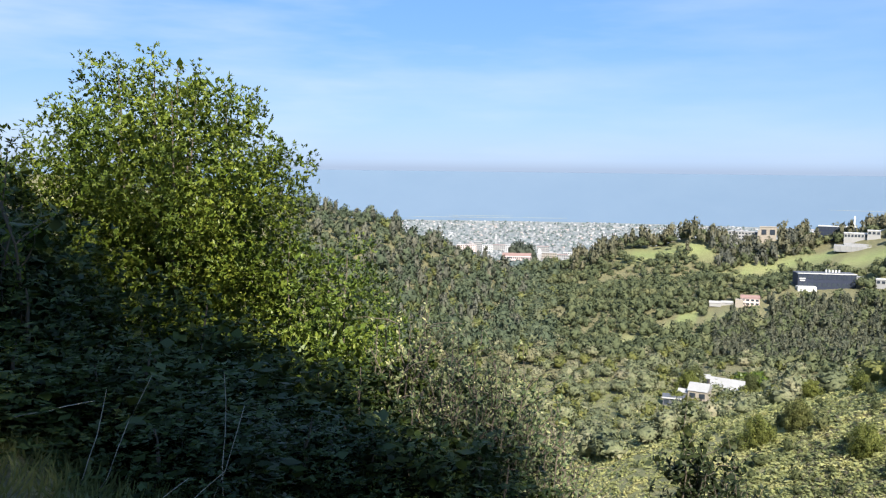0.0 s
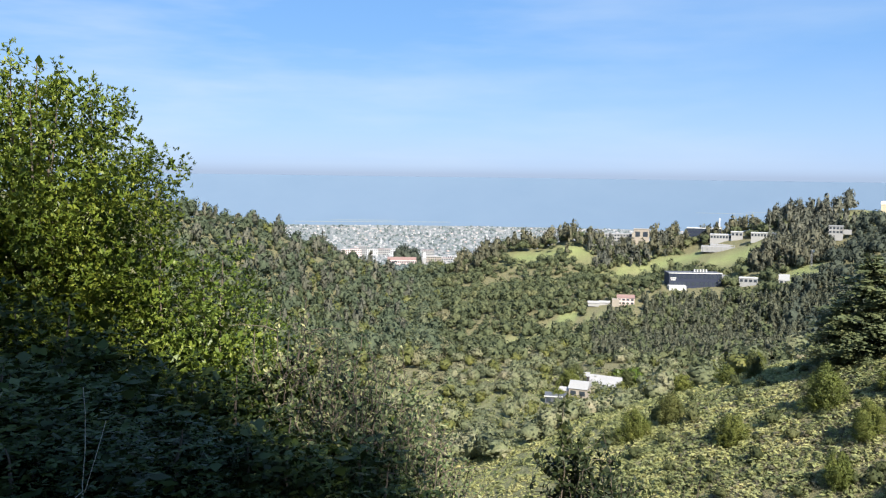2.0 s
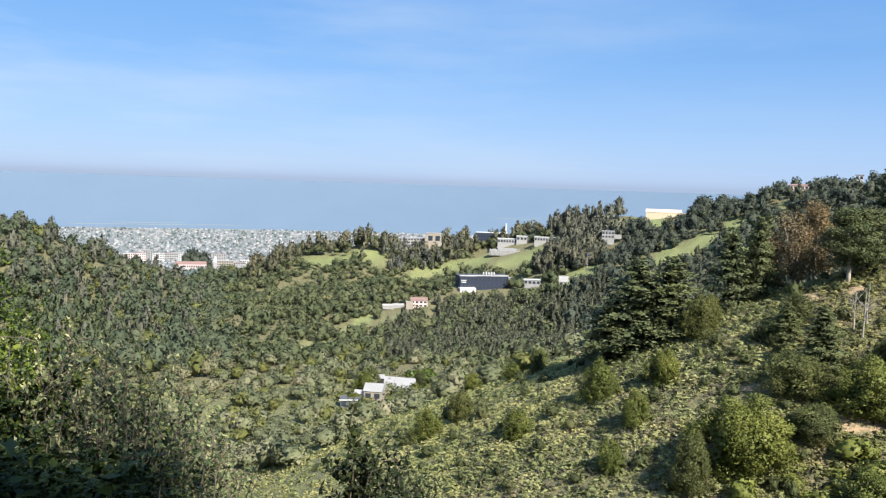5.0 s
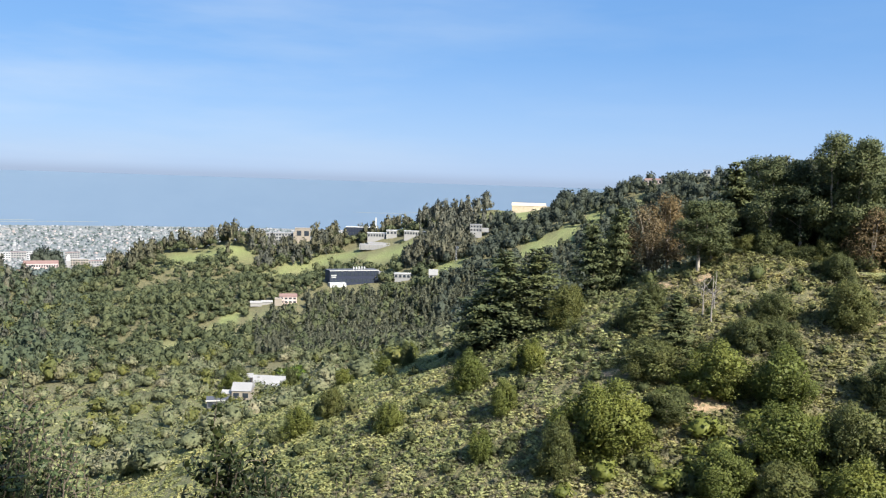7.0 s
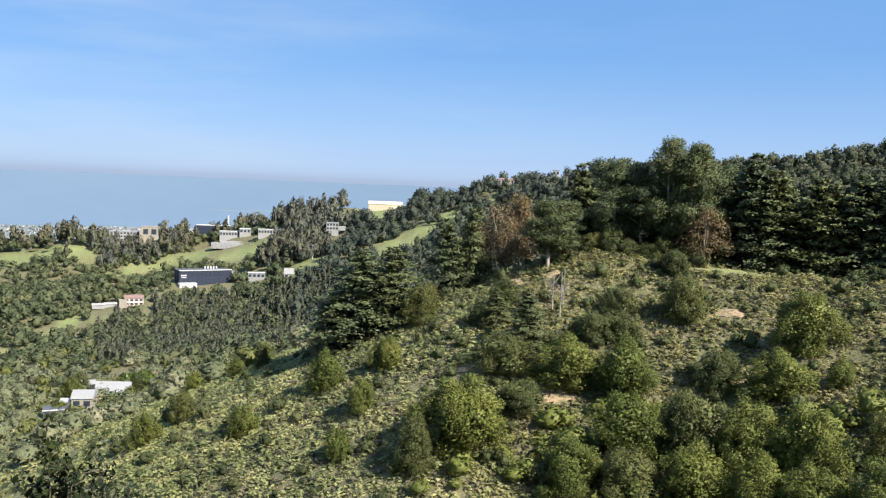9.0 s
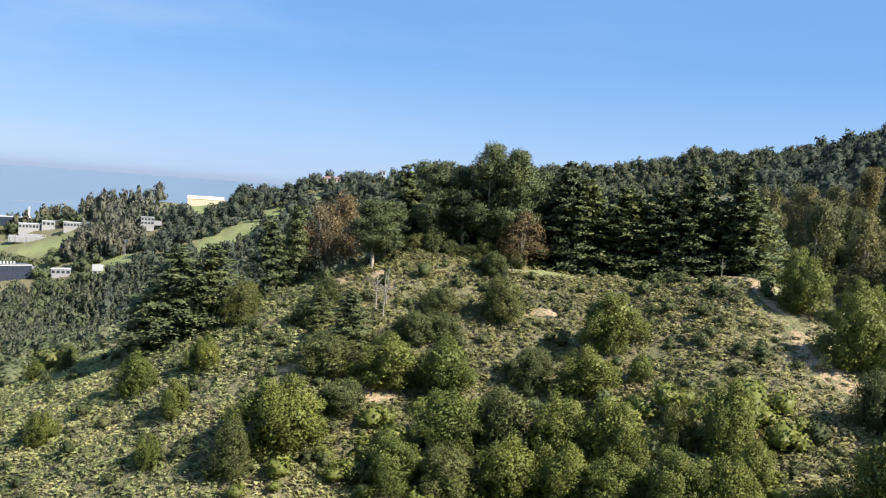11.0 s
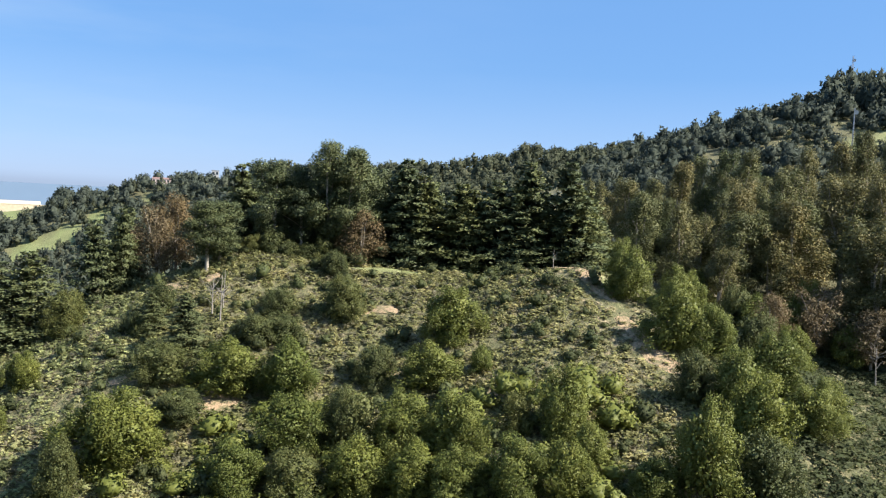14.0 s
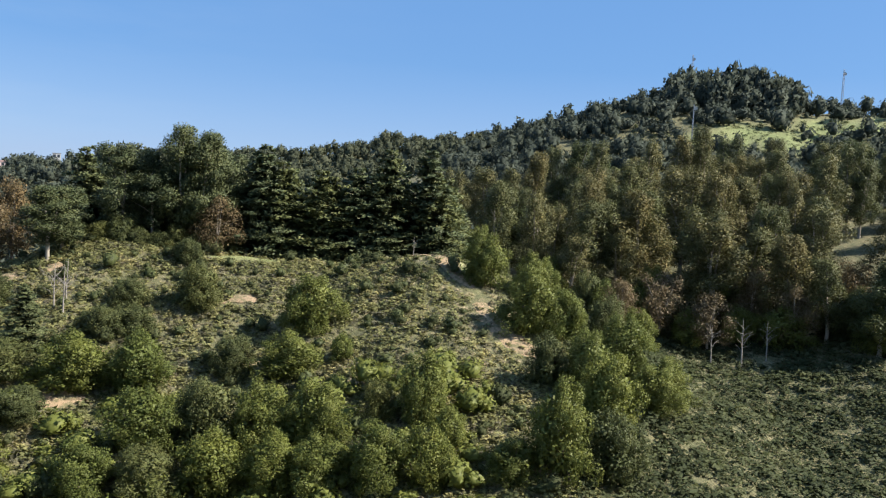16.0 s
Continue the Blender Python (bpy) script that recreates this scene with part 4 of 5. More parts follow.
plant_all(OAK_KINDS + DARK_KINDS[:1], [(x, y, 1.2 * w, 0.97 * h) for x, y, w, h in OAKS_A] + OAKS_B + OAKS_C, "oak_bush", "round green oak bush on a scrub slope", "bush", "bushes on the scrub spur", 0)
plant_all(DARK_KINDS + OAK_KINDS, HOUSE_TREES, "garden_tree", "round green tree beside a canyon house", "tree", "garden trees", 0)
plant_all(DARK_KINDS, DARK_OAKS, "dark_oak", "dark green spreading oak on a scrub slope", "bush", "dark oaks on the scrub spur", 0)
for k in range(18):
    a, d = radians(81.5 + 1.4 * k), rng.uniform(204, 222)
    RAVINE_BUSHES.append((d * math.sin(a), d * math.cos(a), rng.uniform(9, 14), rng.uniform(7, 13)))
plant_all(OAK_KINDS + DARK_KINDS[:1], RAVINE_BUSHES, "ravine_bush", "tall bright green bush in a side ravine", "bush", "bushes in the ravine", 0)
plant_all(CYPRESS_KINDS, CONIFERS, "spur_conifer", "dark layered conifer on the shoulder of the spur", "tree", "conifers on the shoulder", 0)
GROVE = []
for a in np.arange(50.5, 74.5, 1.45):
    for d in (200, 209, 220, 232):
        a1 = a + rng.uniform(-0.9, 0.9)
        GROVE.append((d * math.sin(radians(a1)), d * math.cos(radians(a1)), rng.uniform(15, 20), rng.uniform(22, 30)))
plant_all(CYPRESS_KINDS, [g for g in GROVE if polar(g[0], g[1])[0] > 60 or polar(g[0], g[1])[1] > 212], "cypress", "dark green layered cypress in a dense grove", "tree", "cypress grove", 0)
plant_all(PINE_KINDS, [(w[0], w[1], 12, 22 if polar(w[0], w[1])[0] < 56 else 29) for w in GROVE if 52 < polar(w[0], w[1])[0] < 61 and polar(w[0], w[1])[1] < 221], "pine", "tall dark pine with pale trunk on a ridge", "tree", "pines in the grove", 0)
plant_all(PINE_KINDS, [(140.5, 124, 13, 15), (147, 126, 10, 13)], "round_pine", "dark round headed pine on the shoulder of the spur", "tree", "round pines", 0)
UNDERGROWTH = [(197 * math.sin(radians(a)), 197 * math.cos(radians(a)), rng.uniform(6, 9), rng.uniform(3.5, 6)) for a in np.arange(51.5, 61, 1.2)]
plant_all(DARK_KINDS, UNDERGROWTH, "dark_shrub", "dark green shrub at the foot of a pine grove", "bush", "shrubs under the grove", 0)
EUCS = []
for a in np.arange(74.5, 107, 1.4):
    for d in (222, 246, 276, 310, 345):
        a1, d1 = a + rng.uniform(-0.5, 0.5), d + rng.uniform(-9, 9) - 0.8 * max(0, a - 88)
        if a < 80 and d < 240 or a < 77 and d < 262:
            continue
        if rng.random() < 0.75:
            EUCS.append((d1 * math.sin(radians(a1)), d1 * math.cos(radians(a1)), rng.uniform(12, 20), rng.uniform(18, 32)))
plant_all(EUCALYPT_KINDS, EUCS, "eucalyptus", "tall olive green eucalyptus with pale trunk", "tree", "eucalyptus wood", 0)
RUSSETS = [(144, 142, 13, 17), (149, 141, 12, 18), (141, 147, 10, 14), (167, 101, 12, 13), (206, 3, 12, 15), (202, -8, 12, 13), (212, -18, 12, 16), (198, 12, 10, 12), (205, -27, 12, 14), (216, -40, 12, 15), (172, 106, 9, 11)]
plant_all(RUSSET_KINDS, RUSSETS, "russet_tree", "brown leaved drying tree on a hillside", "tree", "russet trees", 0)
DEAD = [(124.9, 108.4, 1, 8.5), (128.8, 109, 1, 8), (124.7, 106.2, 1, 8.8), (177, 57, 1, 4.2), (192.8, -8.9, 1, 9), (193.4, -15.3, 1, 11), (196.9, -20.7, 1, 9), (217, 2, 1, 13)]
for x, y, w, h in DEAD:
    top = thing("dead_tree", "bleached dead tree with bare limbs", "tree", "dead trees", bare_tree(h))
    top.matrix_world = Matrix.Translation((x, y, float(height(x, y))))


# ---- the town ----
def boxes_mesh(name, xs, ys, zs, ws, ds, hs, turns, mat):
    u = np.array([(-1, -1, 0), (1, -1, 0), (1, 1, 0), (-1, 1, 0), (-1, -1, 1), (1, -1, 1), (1, 1, 1), (-1, 1, 1)], float) * [0.5, 0.5, 1]
    f = np.array([(0, 1, 5, 4), (1, 2, 6, 5), (2, 3, 7, 6), (3, 0, 4, 7), (4, 5, 6, 7)])
    c, s = np.cos(turns)[:, None], np.sin(turns)[:, None]
    px, py = u[:, 0] * ws[:, None], u[:, 1] * ds[:, None]
    v = np.stack([px * c - py * s + xs[:, None], px * s + py * c + ys[:, None], u[:, 2] * hs[:, None] + zs[:, None]], -1)
    return fast_mesh(name, v.reshape(-1, 3), (np.arange(len(xs))[:, None, None] * 8 + f[None]).reshape(-1, 4), mat)


def town_paint():
    m, n, l, b = shader("hazy_town_walls")
    g = n.new("ShaderNodeNewGeometry")
    # wall tones with the town's distance haze mixed in
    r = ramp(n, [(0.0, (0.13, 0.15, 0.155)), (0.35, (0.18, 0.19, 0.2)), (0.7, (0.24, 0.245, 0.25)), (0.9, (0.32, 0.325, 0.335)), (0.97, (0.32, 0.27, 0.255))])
    l.new(g.outputs["Random Per Island"], r.inputs[0])
    l.new(r.outputs[0], b.inputs["Base Color"])
    b.inputs["Roughness"].default_value = 0.8
    return m


TOWN = town_paint()


def town():
    x, y = spread(6500, -9, 33, 2950, 4430)
    n = len(x)
    d = np.hypot(x, y)
    z = height(x, y) - 2
    w = rng.uniform(5, 14, n)
    tagged(new("town_houses", boxes_mesh("town_houses", x, y, z, w, rng.uniform(6, 13, n), rng.uniform(4, 10, n), rng.normal(size=n) * 0.1 + 0.3, TOWN)), "far houses and blocks of a bayside town, haze in their colour", "town", kind="stuff")
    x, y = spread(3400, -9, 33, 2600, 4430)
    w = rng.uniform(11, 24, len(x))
    scatter("town_trees", "street trees among far houses, haze in their colour", "woodland", HAZY_TOWN_LEAF, [tuft(k, 3, 0.16, 5, 2) for k in range(3)], x, y, w, w * 0.6)


town()


# ---- plants beside the viewpoint ----
def sprigs(c, out, leaf, per, slim=0.3):
    """Whorls of leaves round twig tips at c that point out."""
    n = len(c)
    axis = np.repeat(unit(out + [0, 0, 0.35]), per, 0)
    d = unit(axis * rng.uniform(0.1, 0.9, (n * per, 1)) + unit(rng.normal(size=(n * per, 3))) * 0.9)
    p = np.repeat(c, per, 0) + axis * rng.uniform(-0.1, 0.06, (n * per, 1)) * leaf * 12 / 10
    return blades(p, d, leaf * rng.uniform(0.6, 1.25, n * per), slim, axis + [0, 0, 0.4])


def clump_sprigs(clumps, per_area, leaf, per, slim=0.3, tall=1.0):
    out, soft = [], []
    for x, y, z, r in clumps:
        n = max(3, int(per_area * r * 0.5))
        d = unit(rng.normal(size=(n, 3)))
        out.append(sprigs(np.array([x, y, z]) + d * r * rng.uniform(0.45, 1.1, (n, 1)), d, leaf, per, slim))
        mass = unit(np.array([x, y, 0.6 * (z - 0.5 * tall)]))
        soft.append(np.repeat(unit(np.repeat(d + 0.8 * mass, per, 0) + 0.5 * rng.normal(size=(n * per, 3)) + [0, 0, 0.2]), 4, 0))
    return np.concatenate(out), np.concatenate(soft)


def laurel(h, wide, stems, leaf_mat, leaf=0.12, per_area=120, per=8, low=0.3, fat=0.6, droop=0.5):
    """Many-stemmed laurel: upright leaders with whorled leaves, closed into one crown."""
    limbs, clumps = [], []
    for i in range(stems):
        a, u = i * 2.399, math.sqrt((i + 0.5) / stems)
        tip = np.array([math.cos(a) * u * wide, math.sin(a) * u * wide, h * (1 - droop * u ** 2.4) * rng.uniform(0.92, 1.03)])
        foot = np.array([math.cos(a) * u * 0.35, math.sin(a) * u * 0.35, -0.4])
        knee = foot + (tip - foot) * [0.8, 0.8, 0.42]
        if u < 0.5:
            limbs.append(np.concatenate([limb(foot, knee, 0.06, 0.035, 0.08), limb(knee, tip - (0, 0, 0.15), 0.034, 0.006, 0.06)[1:]]))
        m = 7
        for k in range(m):
            t = low + (1 - low) * (k + 0.35 + 0.5 * rng.random()) / m
            p = foot + (knee - foot) * min(1, t / 0.45) if t < 0.45 else knee + (tip - knee) * (t - 0.45) / 0.55
            r = fat * (1 - 0.42 * max(0, (t - 0.55) / 0.45)) * rng.uniform(0.8, 1.2)
            clumps.append((*(p + rng.normal(size=3) * [0.3, 0.3, 0.15] * (1.25 - t)), r))
    cv, cn = clump_sprigs(clumps, per_area, leaf, per, 0.42, h)
    # the leaves inside, behind the lit skin
    iv, im = shell_leaves([(0.82 * x, 0.82 * y, z - 0.12, 0.95 * r) for x, y, z, r in clumps[::3]], 150, 2.2 * leaf, 0.6, 1.1, 0.1, tall=h)
    cv, cn = np.concatenate([cv, iv]), np.concatenate([cn, im])
    return limb_parts(limbs, BARK, 6) + [("crown", fast_mesh("crown", cv, quads(len(cv) // 4), leaf_mat, True, cn))]


def twiggy(h, wide, shoots, leaf_mat, leaf=0.07, per=5, gap=0.14):
    """A thin shrub: arching shoots with leaves set along them."""
    limbs, cs, outs = [], [], []
    for i in range(shoots):
        a, u = i * 2.399 + rng.normal() * 0.2, math.sqrt((i + 0.5) / shoots)
        tip = np.array([math.cos(a) * u * wide, math.sin(a) * u * wide, h * (1 - 0.55 * u ** 2) * rng.uniform(0.8, 1.1)])
        p = limb((0.1 * math.cos(a), 0.1 * math.sin(a), -0.3), tip, 0.008 + 0.005 * h, 0.005, 0.2, 9)
        limbs.append(p)
        for s in range(3):
            q = p[rng.integers(3, 8), :3]
            e = q + unit(rng.normal(size=3) + [0, 0, 0.5]) * rng.uniform(0.25, 0.6) * h * 0.4
            b = limb(q, e, 0.009, 0.003, 0.2, 5)
            limbs.append(b)
            t = np.linspace(0.2, 1, max(3, int(np.linalg.norm(e - q) / gap)))[:, None]
            cs.append(q + (e - q) * t)
        t = np.arange(0.3, 1.0, gap / max(0.5, np.linalg.norm(tip)))
        cs.append(np.stack([np.interp(t, np.linspace(0, 1, 9), p[:, k]) for k in range(3)], 1))
    c = np.concatenate(cs)
    cv = sprigs(c, unit(rng.normal(size=c.shape)), leaf, per, 0.45)
    tv, tf = tubes(limbs, 4)
    return [("stem", fast_mesh("stem", tv, tf, BARK, True)), ("foliage", fast_mesh("foliage", cv, quads(len(cv) // 4), leaf_mat))]


def stand(top, x, y, turn=0.0, drop=0.1):
    top.matrix_world = Matrix.Translation((x, y, float(height(x, y)) - drop)) @ Matrix.Rotation(turn, 4, "Z")


stand(thing("laurel_tree", "bushy green bay laurel with many upright leaders", "tree", "", laurel(5.5, 2.1, 46, LAUREL, 0.07, per_area=310, per=7, low=0.3, fat=0.5, droop=0.24)), -4.25, 12.7)
stand(thing("laurel_tree", "smaller green bay laurel beside a larger one", "tree", "", laurel(3.9, 1.5, 18, LAUREL, 0.064, per_area=320, per=7, low=0.3)), -1.95, 12.9, 1.0)
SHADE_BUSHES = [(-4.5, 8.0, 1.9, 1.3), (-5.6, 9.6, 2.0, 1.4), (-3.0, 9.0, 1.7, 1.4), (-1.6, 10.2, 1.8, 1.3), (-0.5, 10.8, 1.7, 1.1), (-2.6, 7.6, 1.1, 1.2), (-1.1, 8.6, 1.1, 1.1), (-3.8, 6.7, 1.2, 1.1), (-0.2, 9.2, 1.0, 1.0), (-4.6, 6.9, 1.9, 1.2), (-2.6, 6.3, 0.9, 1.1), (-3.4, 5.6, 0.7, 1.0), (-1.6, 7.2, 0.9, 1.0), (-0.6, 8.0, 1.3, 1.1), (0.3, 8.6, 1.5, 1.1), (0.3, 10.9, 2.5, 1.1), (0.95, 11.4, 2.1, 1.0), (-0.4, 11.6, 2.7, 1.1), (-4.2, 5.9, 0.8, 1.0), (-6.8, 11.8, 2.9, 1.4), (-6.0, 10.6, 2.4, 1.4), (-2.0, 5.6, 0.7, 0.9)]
# these bushes carry their shade in the leaf colour
shade_kinds = [laurel(2.8, 1.3, 12, LAUREL_SHADED, 0.1, 120, 6, low=0.05) for k in range(2)]
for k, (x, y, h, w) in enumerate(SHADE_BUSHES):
    top = thing("laurel_bush", "laurel bush with deep shade in its leaf colour", "bush", "bushes below the laurel", shade_kinds[k % 2])
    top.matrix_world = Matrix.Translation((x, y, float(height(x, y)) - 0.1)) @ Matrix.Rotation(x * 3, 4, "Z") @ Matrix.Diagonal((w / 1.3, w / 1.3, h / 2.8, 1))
THIN_BUSHES = [(0.45, 10.4, 3.0, 1.3), (1.2, 11.2, 2.7, 1.2), (-0.3, 11.4, 3.2, 1.2), (0.2, 9.6, 2.2, 1.2), (0.9, 9.9, 1.9, 1.0)]
for x, y, h, w in THIN_BUSHES:
    stand(thing("thin_bush", "open twiggy bush with small dull leaves", "bush", "twiggy bushes on the bank", twiggy(h, w, 64, THICKET, 0.07, 7, 0.12)), x, y, x * 5)
# sapling, bush and shrub look shaded through their leaf colour
stand(thing("sapling", "slender sapling with sparse leaves, shade in their colour", "tree", "", twiggy(5.3, 0.5, 9, SAPLING, 0.2, 8, 0.22)), 5.4, 17.0)
stand(thing("sapling_bush", "bush round the foot of a sapling, shade in its colour", "bush", "", twiggy(4.3, 1.6, 60, SAPLING, 0.15, 6, 0.16)), 5.9, 16.9)
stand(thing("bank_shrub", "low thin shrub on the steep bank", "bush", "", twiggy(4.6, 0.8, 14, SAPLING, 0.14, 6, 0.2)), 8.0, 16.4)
stand(thing("tall_shoot", "thin leafy shoot rising above the thicket", "bush", "", twiggy(2.9, 0.2, 3, LAUREL, 0.07, 4, 0.09)), -3.62, 6.75)
for k, (x0, y0, z0, x1, y1, z1) in enumerate([(-2.75, 5.6, -2.2, -2.35, 5.7, -1.55), (-2.7, 5.7, -2.25, -2.1, 5.9, -1.5), (-2.6, 5.5, -2.45, -1.75, 5.6, -2.15), (-2.5, 5.4, -2.6, -1.5, 5.6, -2.1), (-1.75, 6.0, -2.9, -1.6, 6.0, -1.5), (-1.9, 5.9, -2.9, -1.5, 6.2, -1.8), (-3.3, 6.2, -2.6, -3.4, 6.3, -0.9), (-3.3, 6.2, -1.4, -2.6, 6.1, -1.75)]):
    tv, tf = tubes([limb((0.86 * x0, 0.86 * y0, 0.86 * z0 - 0.45), (0.86 * x1, 0.86 * y1, 0.86 * z1), 0.0045, 0.0022, 0.1, 8)], 4)
    tagged(new("dry_stalk", fast_mesh("dry_stalk", tv, tf, TWIG, True)), "thin dry grey stalk in the shade", "twig", "dry stalks")


def grass_mound():
    n = 14000
    x, y = rng.uniform(-5.5, -0.4, n), rng.uniform(4.2, 7.6, n)
    c = np.stack([x, y, height(x, y) - 0.02], 1)
    d = np.stack([rng.normal(size=n) * 0.5, rng.normal(size=n) * 0.5, np.ones(n)], 1)
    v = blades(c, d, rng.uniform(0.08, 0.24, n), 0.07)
    # dark oak colour on the grass deepens the bank's shade by paint
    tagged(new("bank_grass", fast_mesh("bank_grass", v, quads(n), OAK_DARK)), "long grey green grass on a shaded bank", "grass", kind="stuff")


grass_mound()
# unseen trees added behind the viewpoint, to throw shade on the bank
for x, y, w, h in [(-8, -22, 8, 29.6), (-5.5, -22.5, 8, 29.6), (-3, -22, 8, 29.3), (-0.5, -22, 8, 28.5), (1.5, -22.5, 7, 27.6), (3.5, -22, 7, 27), (5.5, -22, 7, 25.8), (7.3, -22, 7, 22), (9.5, -21, 7, 19), (12, -20, 8, 19.5)]:
    parts, kw, kh = EUCALYPT_KINDS[int(x + 20) % 4]
    top = thing("shade_caster_tree", "tall unseen eucalyptus added to shade the bank", "tree", "roadside trees", parts)
    top.matrix_world = Matrix.Translation((x, y, float(height(x, y)))) @ Matrix.Diagonal((w / kw, w / kw, h / kh, 1))


# ---- buildings ----
def part(name, bm, mat, parent, label=""):
    me = bpy.data.meshes.new(name)
    bm.to_mesh(me)
    bm.free()
    me.materials.append(mat)
    ob = new(name, me)
    ob.parent = parent
    return tagged(ob, label)


def slab(x, y, z, w, d, h, bevel=0.0):
    """A box by its middle and foot."""
    bm = bmesh.new()
    bmesh.ops.create_cube(bm, size=1, matrix=Matrix.Translation((x, y, z + h / 2)) @ Matrix.Diagonal((w, d, h, 1)))
    if bevel:
        bmesh.ops.bevel(bm, geom=bm.edges[:], offset=bevel, segments=1, affect="EDGES")
    return bm


def gable(x, y, z, w, d, h, over=0.4):
    """A pitched roof whose ridge runs along x."""
    bm = bmesh.new()
    w, d = w / 2 + over, d / 2 + over
    v = [bm.verts.new(p) for p in ((x - w, y - d, z), (x + w, y - d, z), (x + w, y + d, z), (x - w, y + d, z), (x - w, y, z + h), (x + w, y, z + h))]
    for f in ((0, 1, 5, 4), (2, 3, 4, 5), (0, 4, 3), (1, 2, 5), (3, 2, 1, 0)):
        bm.faces.new([v[i] for i in f])
    return bm


def site(name, label, x, y, z=None, turn=None, category="building", group=""):
    top = new(name)
    a = -math.atan2(x, y) if turn is None else radians(turn)
    top.matrix_world = Matrix.Translation((x, y, float(height(x, y)) if z is None else z)) @ Matrix.Rotation(a, 4, "Z")
    return tagged(top, label, category, group)


def block(top, x, y, w, d, h, walls, roof, storeys, bays, pane=GLASS, base=0.0, pitched=0.0):
    """Walls, a roof with a rim or a pitch, and windows in their storeys; front is -y."""
    part("wall", slab(x, y, base - 6, w, d, h + 6), walls, top)
    if pitched:
        part("roof", gable(x, y, base + h, w, d, pitched), roof, top)
    else:
        part("roof", slab(x, y, base + h, w + 0.6, d + 0.6, 0.5), roof, top)
    shared, side = None, None
    for s in range(storeys):
        z = base + h * (s + 0.28) / storeys
        for b in range(bays):
            bw = w / bays
            px = x - w / 2 + bw * (b + 0.5)
            if shared is None:
                win = part("window", slab(0, 0, 0, bw * 0.62, 0.3, h / storeys * 0.5), pane, top)
                shared = win.data
            else:
                win = new("window", shared)
                win.parent = top
            win.location = (px, y - d / 2, z)


def hill_house():
    top = site("canyon_house", "low house with a white flat roof among trees", 133, 375)
    part("wall", slab(0, 1, -6, 14, 9, 8.2), CREAM, top)
    bm = slab(0, 0, 0, 15.6, 13, 0.35)
    bmesh.ops.rotate(bm, verts=bm.verts[:], cent=(0, 0, 0), matrix=Matrix.Rotation(radians(9), 3, "X") @ Matrix.Rotation(radians(4), 3, "Y"))
    bmesh.ops.translate(bm, verts=bm.verts[:], vec=(0, 0, 3.2))
    part("roof", bm, STONE, top, "white sloping flat roof")
    part("fascia", slab(0, -6.6, 1.75, 15.7, 0.25, 0.5), GREY, top)
    for k in range(4):
        part("window", slab(-4.8 + 3.2 * k, -3.52, 0.5, 1.8, 0.2, 1.2), GLASS, top)
    part("chimney", slab(-5, 3, 3.5, 1.2, 1.2, 1.6), GREY, top)
    part("terrace", slab(0, -6.5, -1.0, 15, 3, 0.4), GREY, top)
    top = site("garden_house", "cream house with a steep gable in a canyon", 111.5, 351, turn=-30)
    block(top, 1, 0, 8, 9, 4.2, CREAM, GREY, 1, 2, pitched=2.8)
    part("porch", slab(-5.2, -1, -3, 4.6, 5, 5.6), CREAM, top, "lower cream wing")
    part("porch_roof", gable(-5.2, -1, 2.6, 4.6, 5, 1.2), STONE, top)
    part("door", slab(2.6, -4.55, 0, 1.1, 0.2, 2.1), BROWN_ROOF, top)
    top = site("shed", "brown shed with a pitched roof behind a house", 127, 393)
    block(top, 0, 0, 7, 5, 3.0, BROWN_ROOF, GREY, 1, 2, pitched=1.6)
    top = site("low_annex", "low dark annex with a white roof edge", 97.5, 337)
    block(top, 0, 0, 9, 6, 3.2, DARK_ROOF, DARK_ROOF, 1, 3)
    part("roof_edge", slab(-1, -3.25, 3.1, 8, 0.5, 0.5), WHITE, top)


hill_house()


def navy_lab():
    top = site("navy_laboratory", "long navy clad laboratory with a white roof edge", 320, 686, turn=-8)
    block(top, 0, 0, 46, 16, 12, NAVY, DARK_ROOF, 2, 12)
    part("parapet", slab(0, -8.2, 12.0, 46.6, 0.5, 0.8), WHITE, top, "white roof edge")
    part("annex", slab(-17, -11, -4, 15, 7, 6), WHITE, top, "low white entrance block")
    part("stair_tower", slab(26.5, 1, -4, 7, 10, 14), GREY, top)
    for k in range(5):
        part("roof_vent", slab(2 + 2.6 * k, 2, 12.4, 1.2, 1.2, 2.4), WHITE, top)
    for k in range(6):
        part("sign_bar", slab(-21 + 1.4 * (k % 3), -8.35, 6 + 1.6 * (k // 3), 1.0 + 0.3 * k % 2, 0.2, 1.1), WHITE, top)


navy_lab()


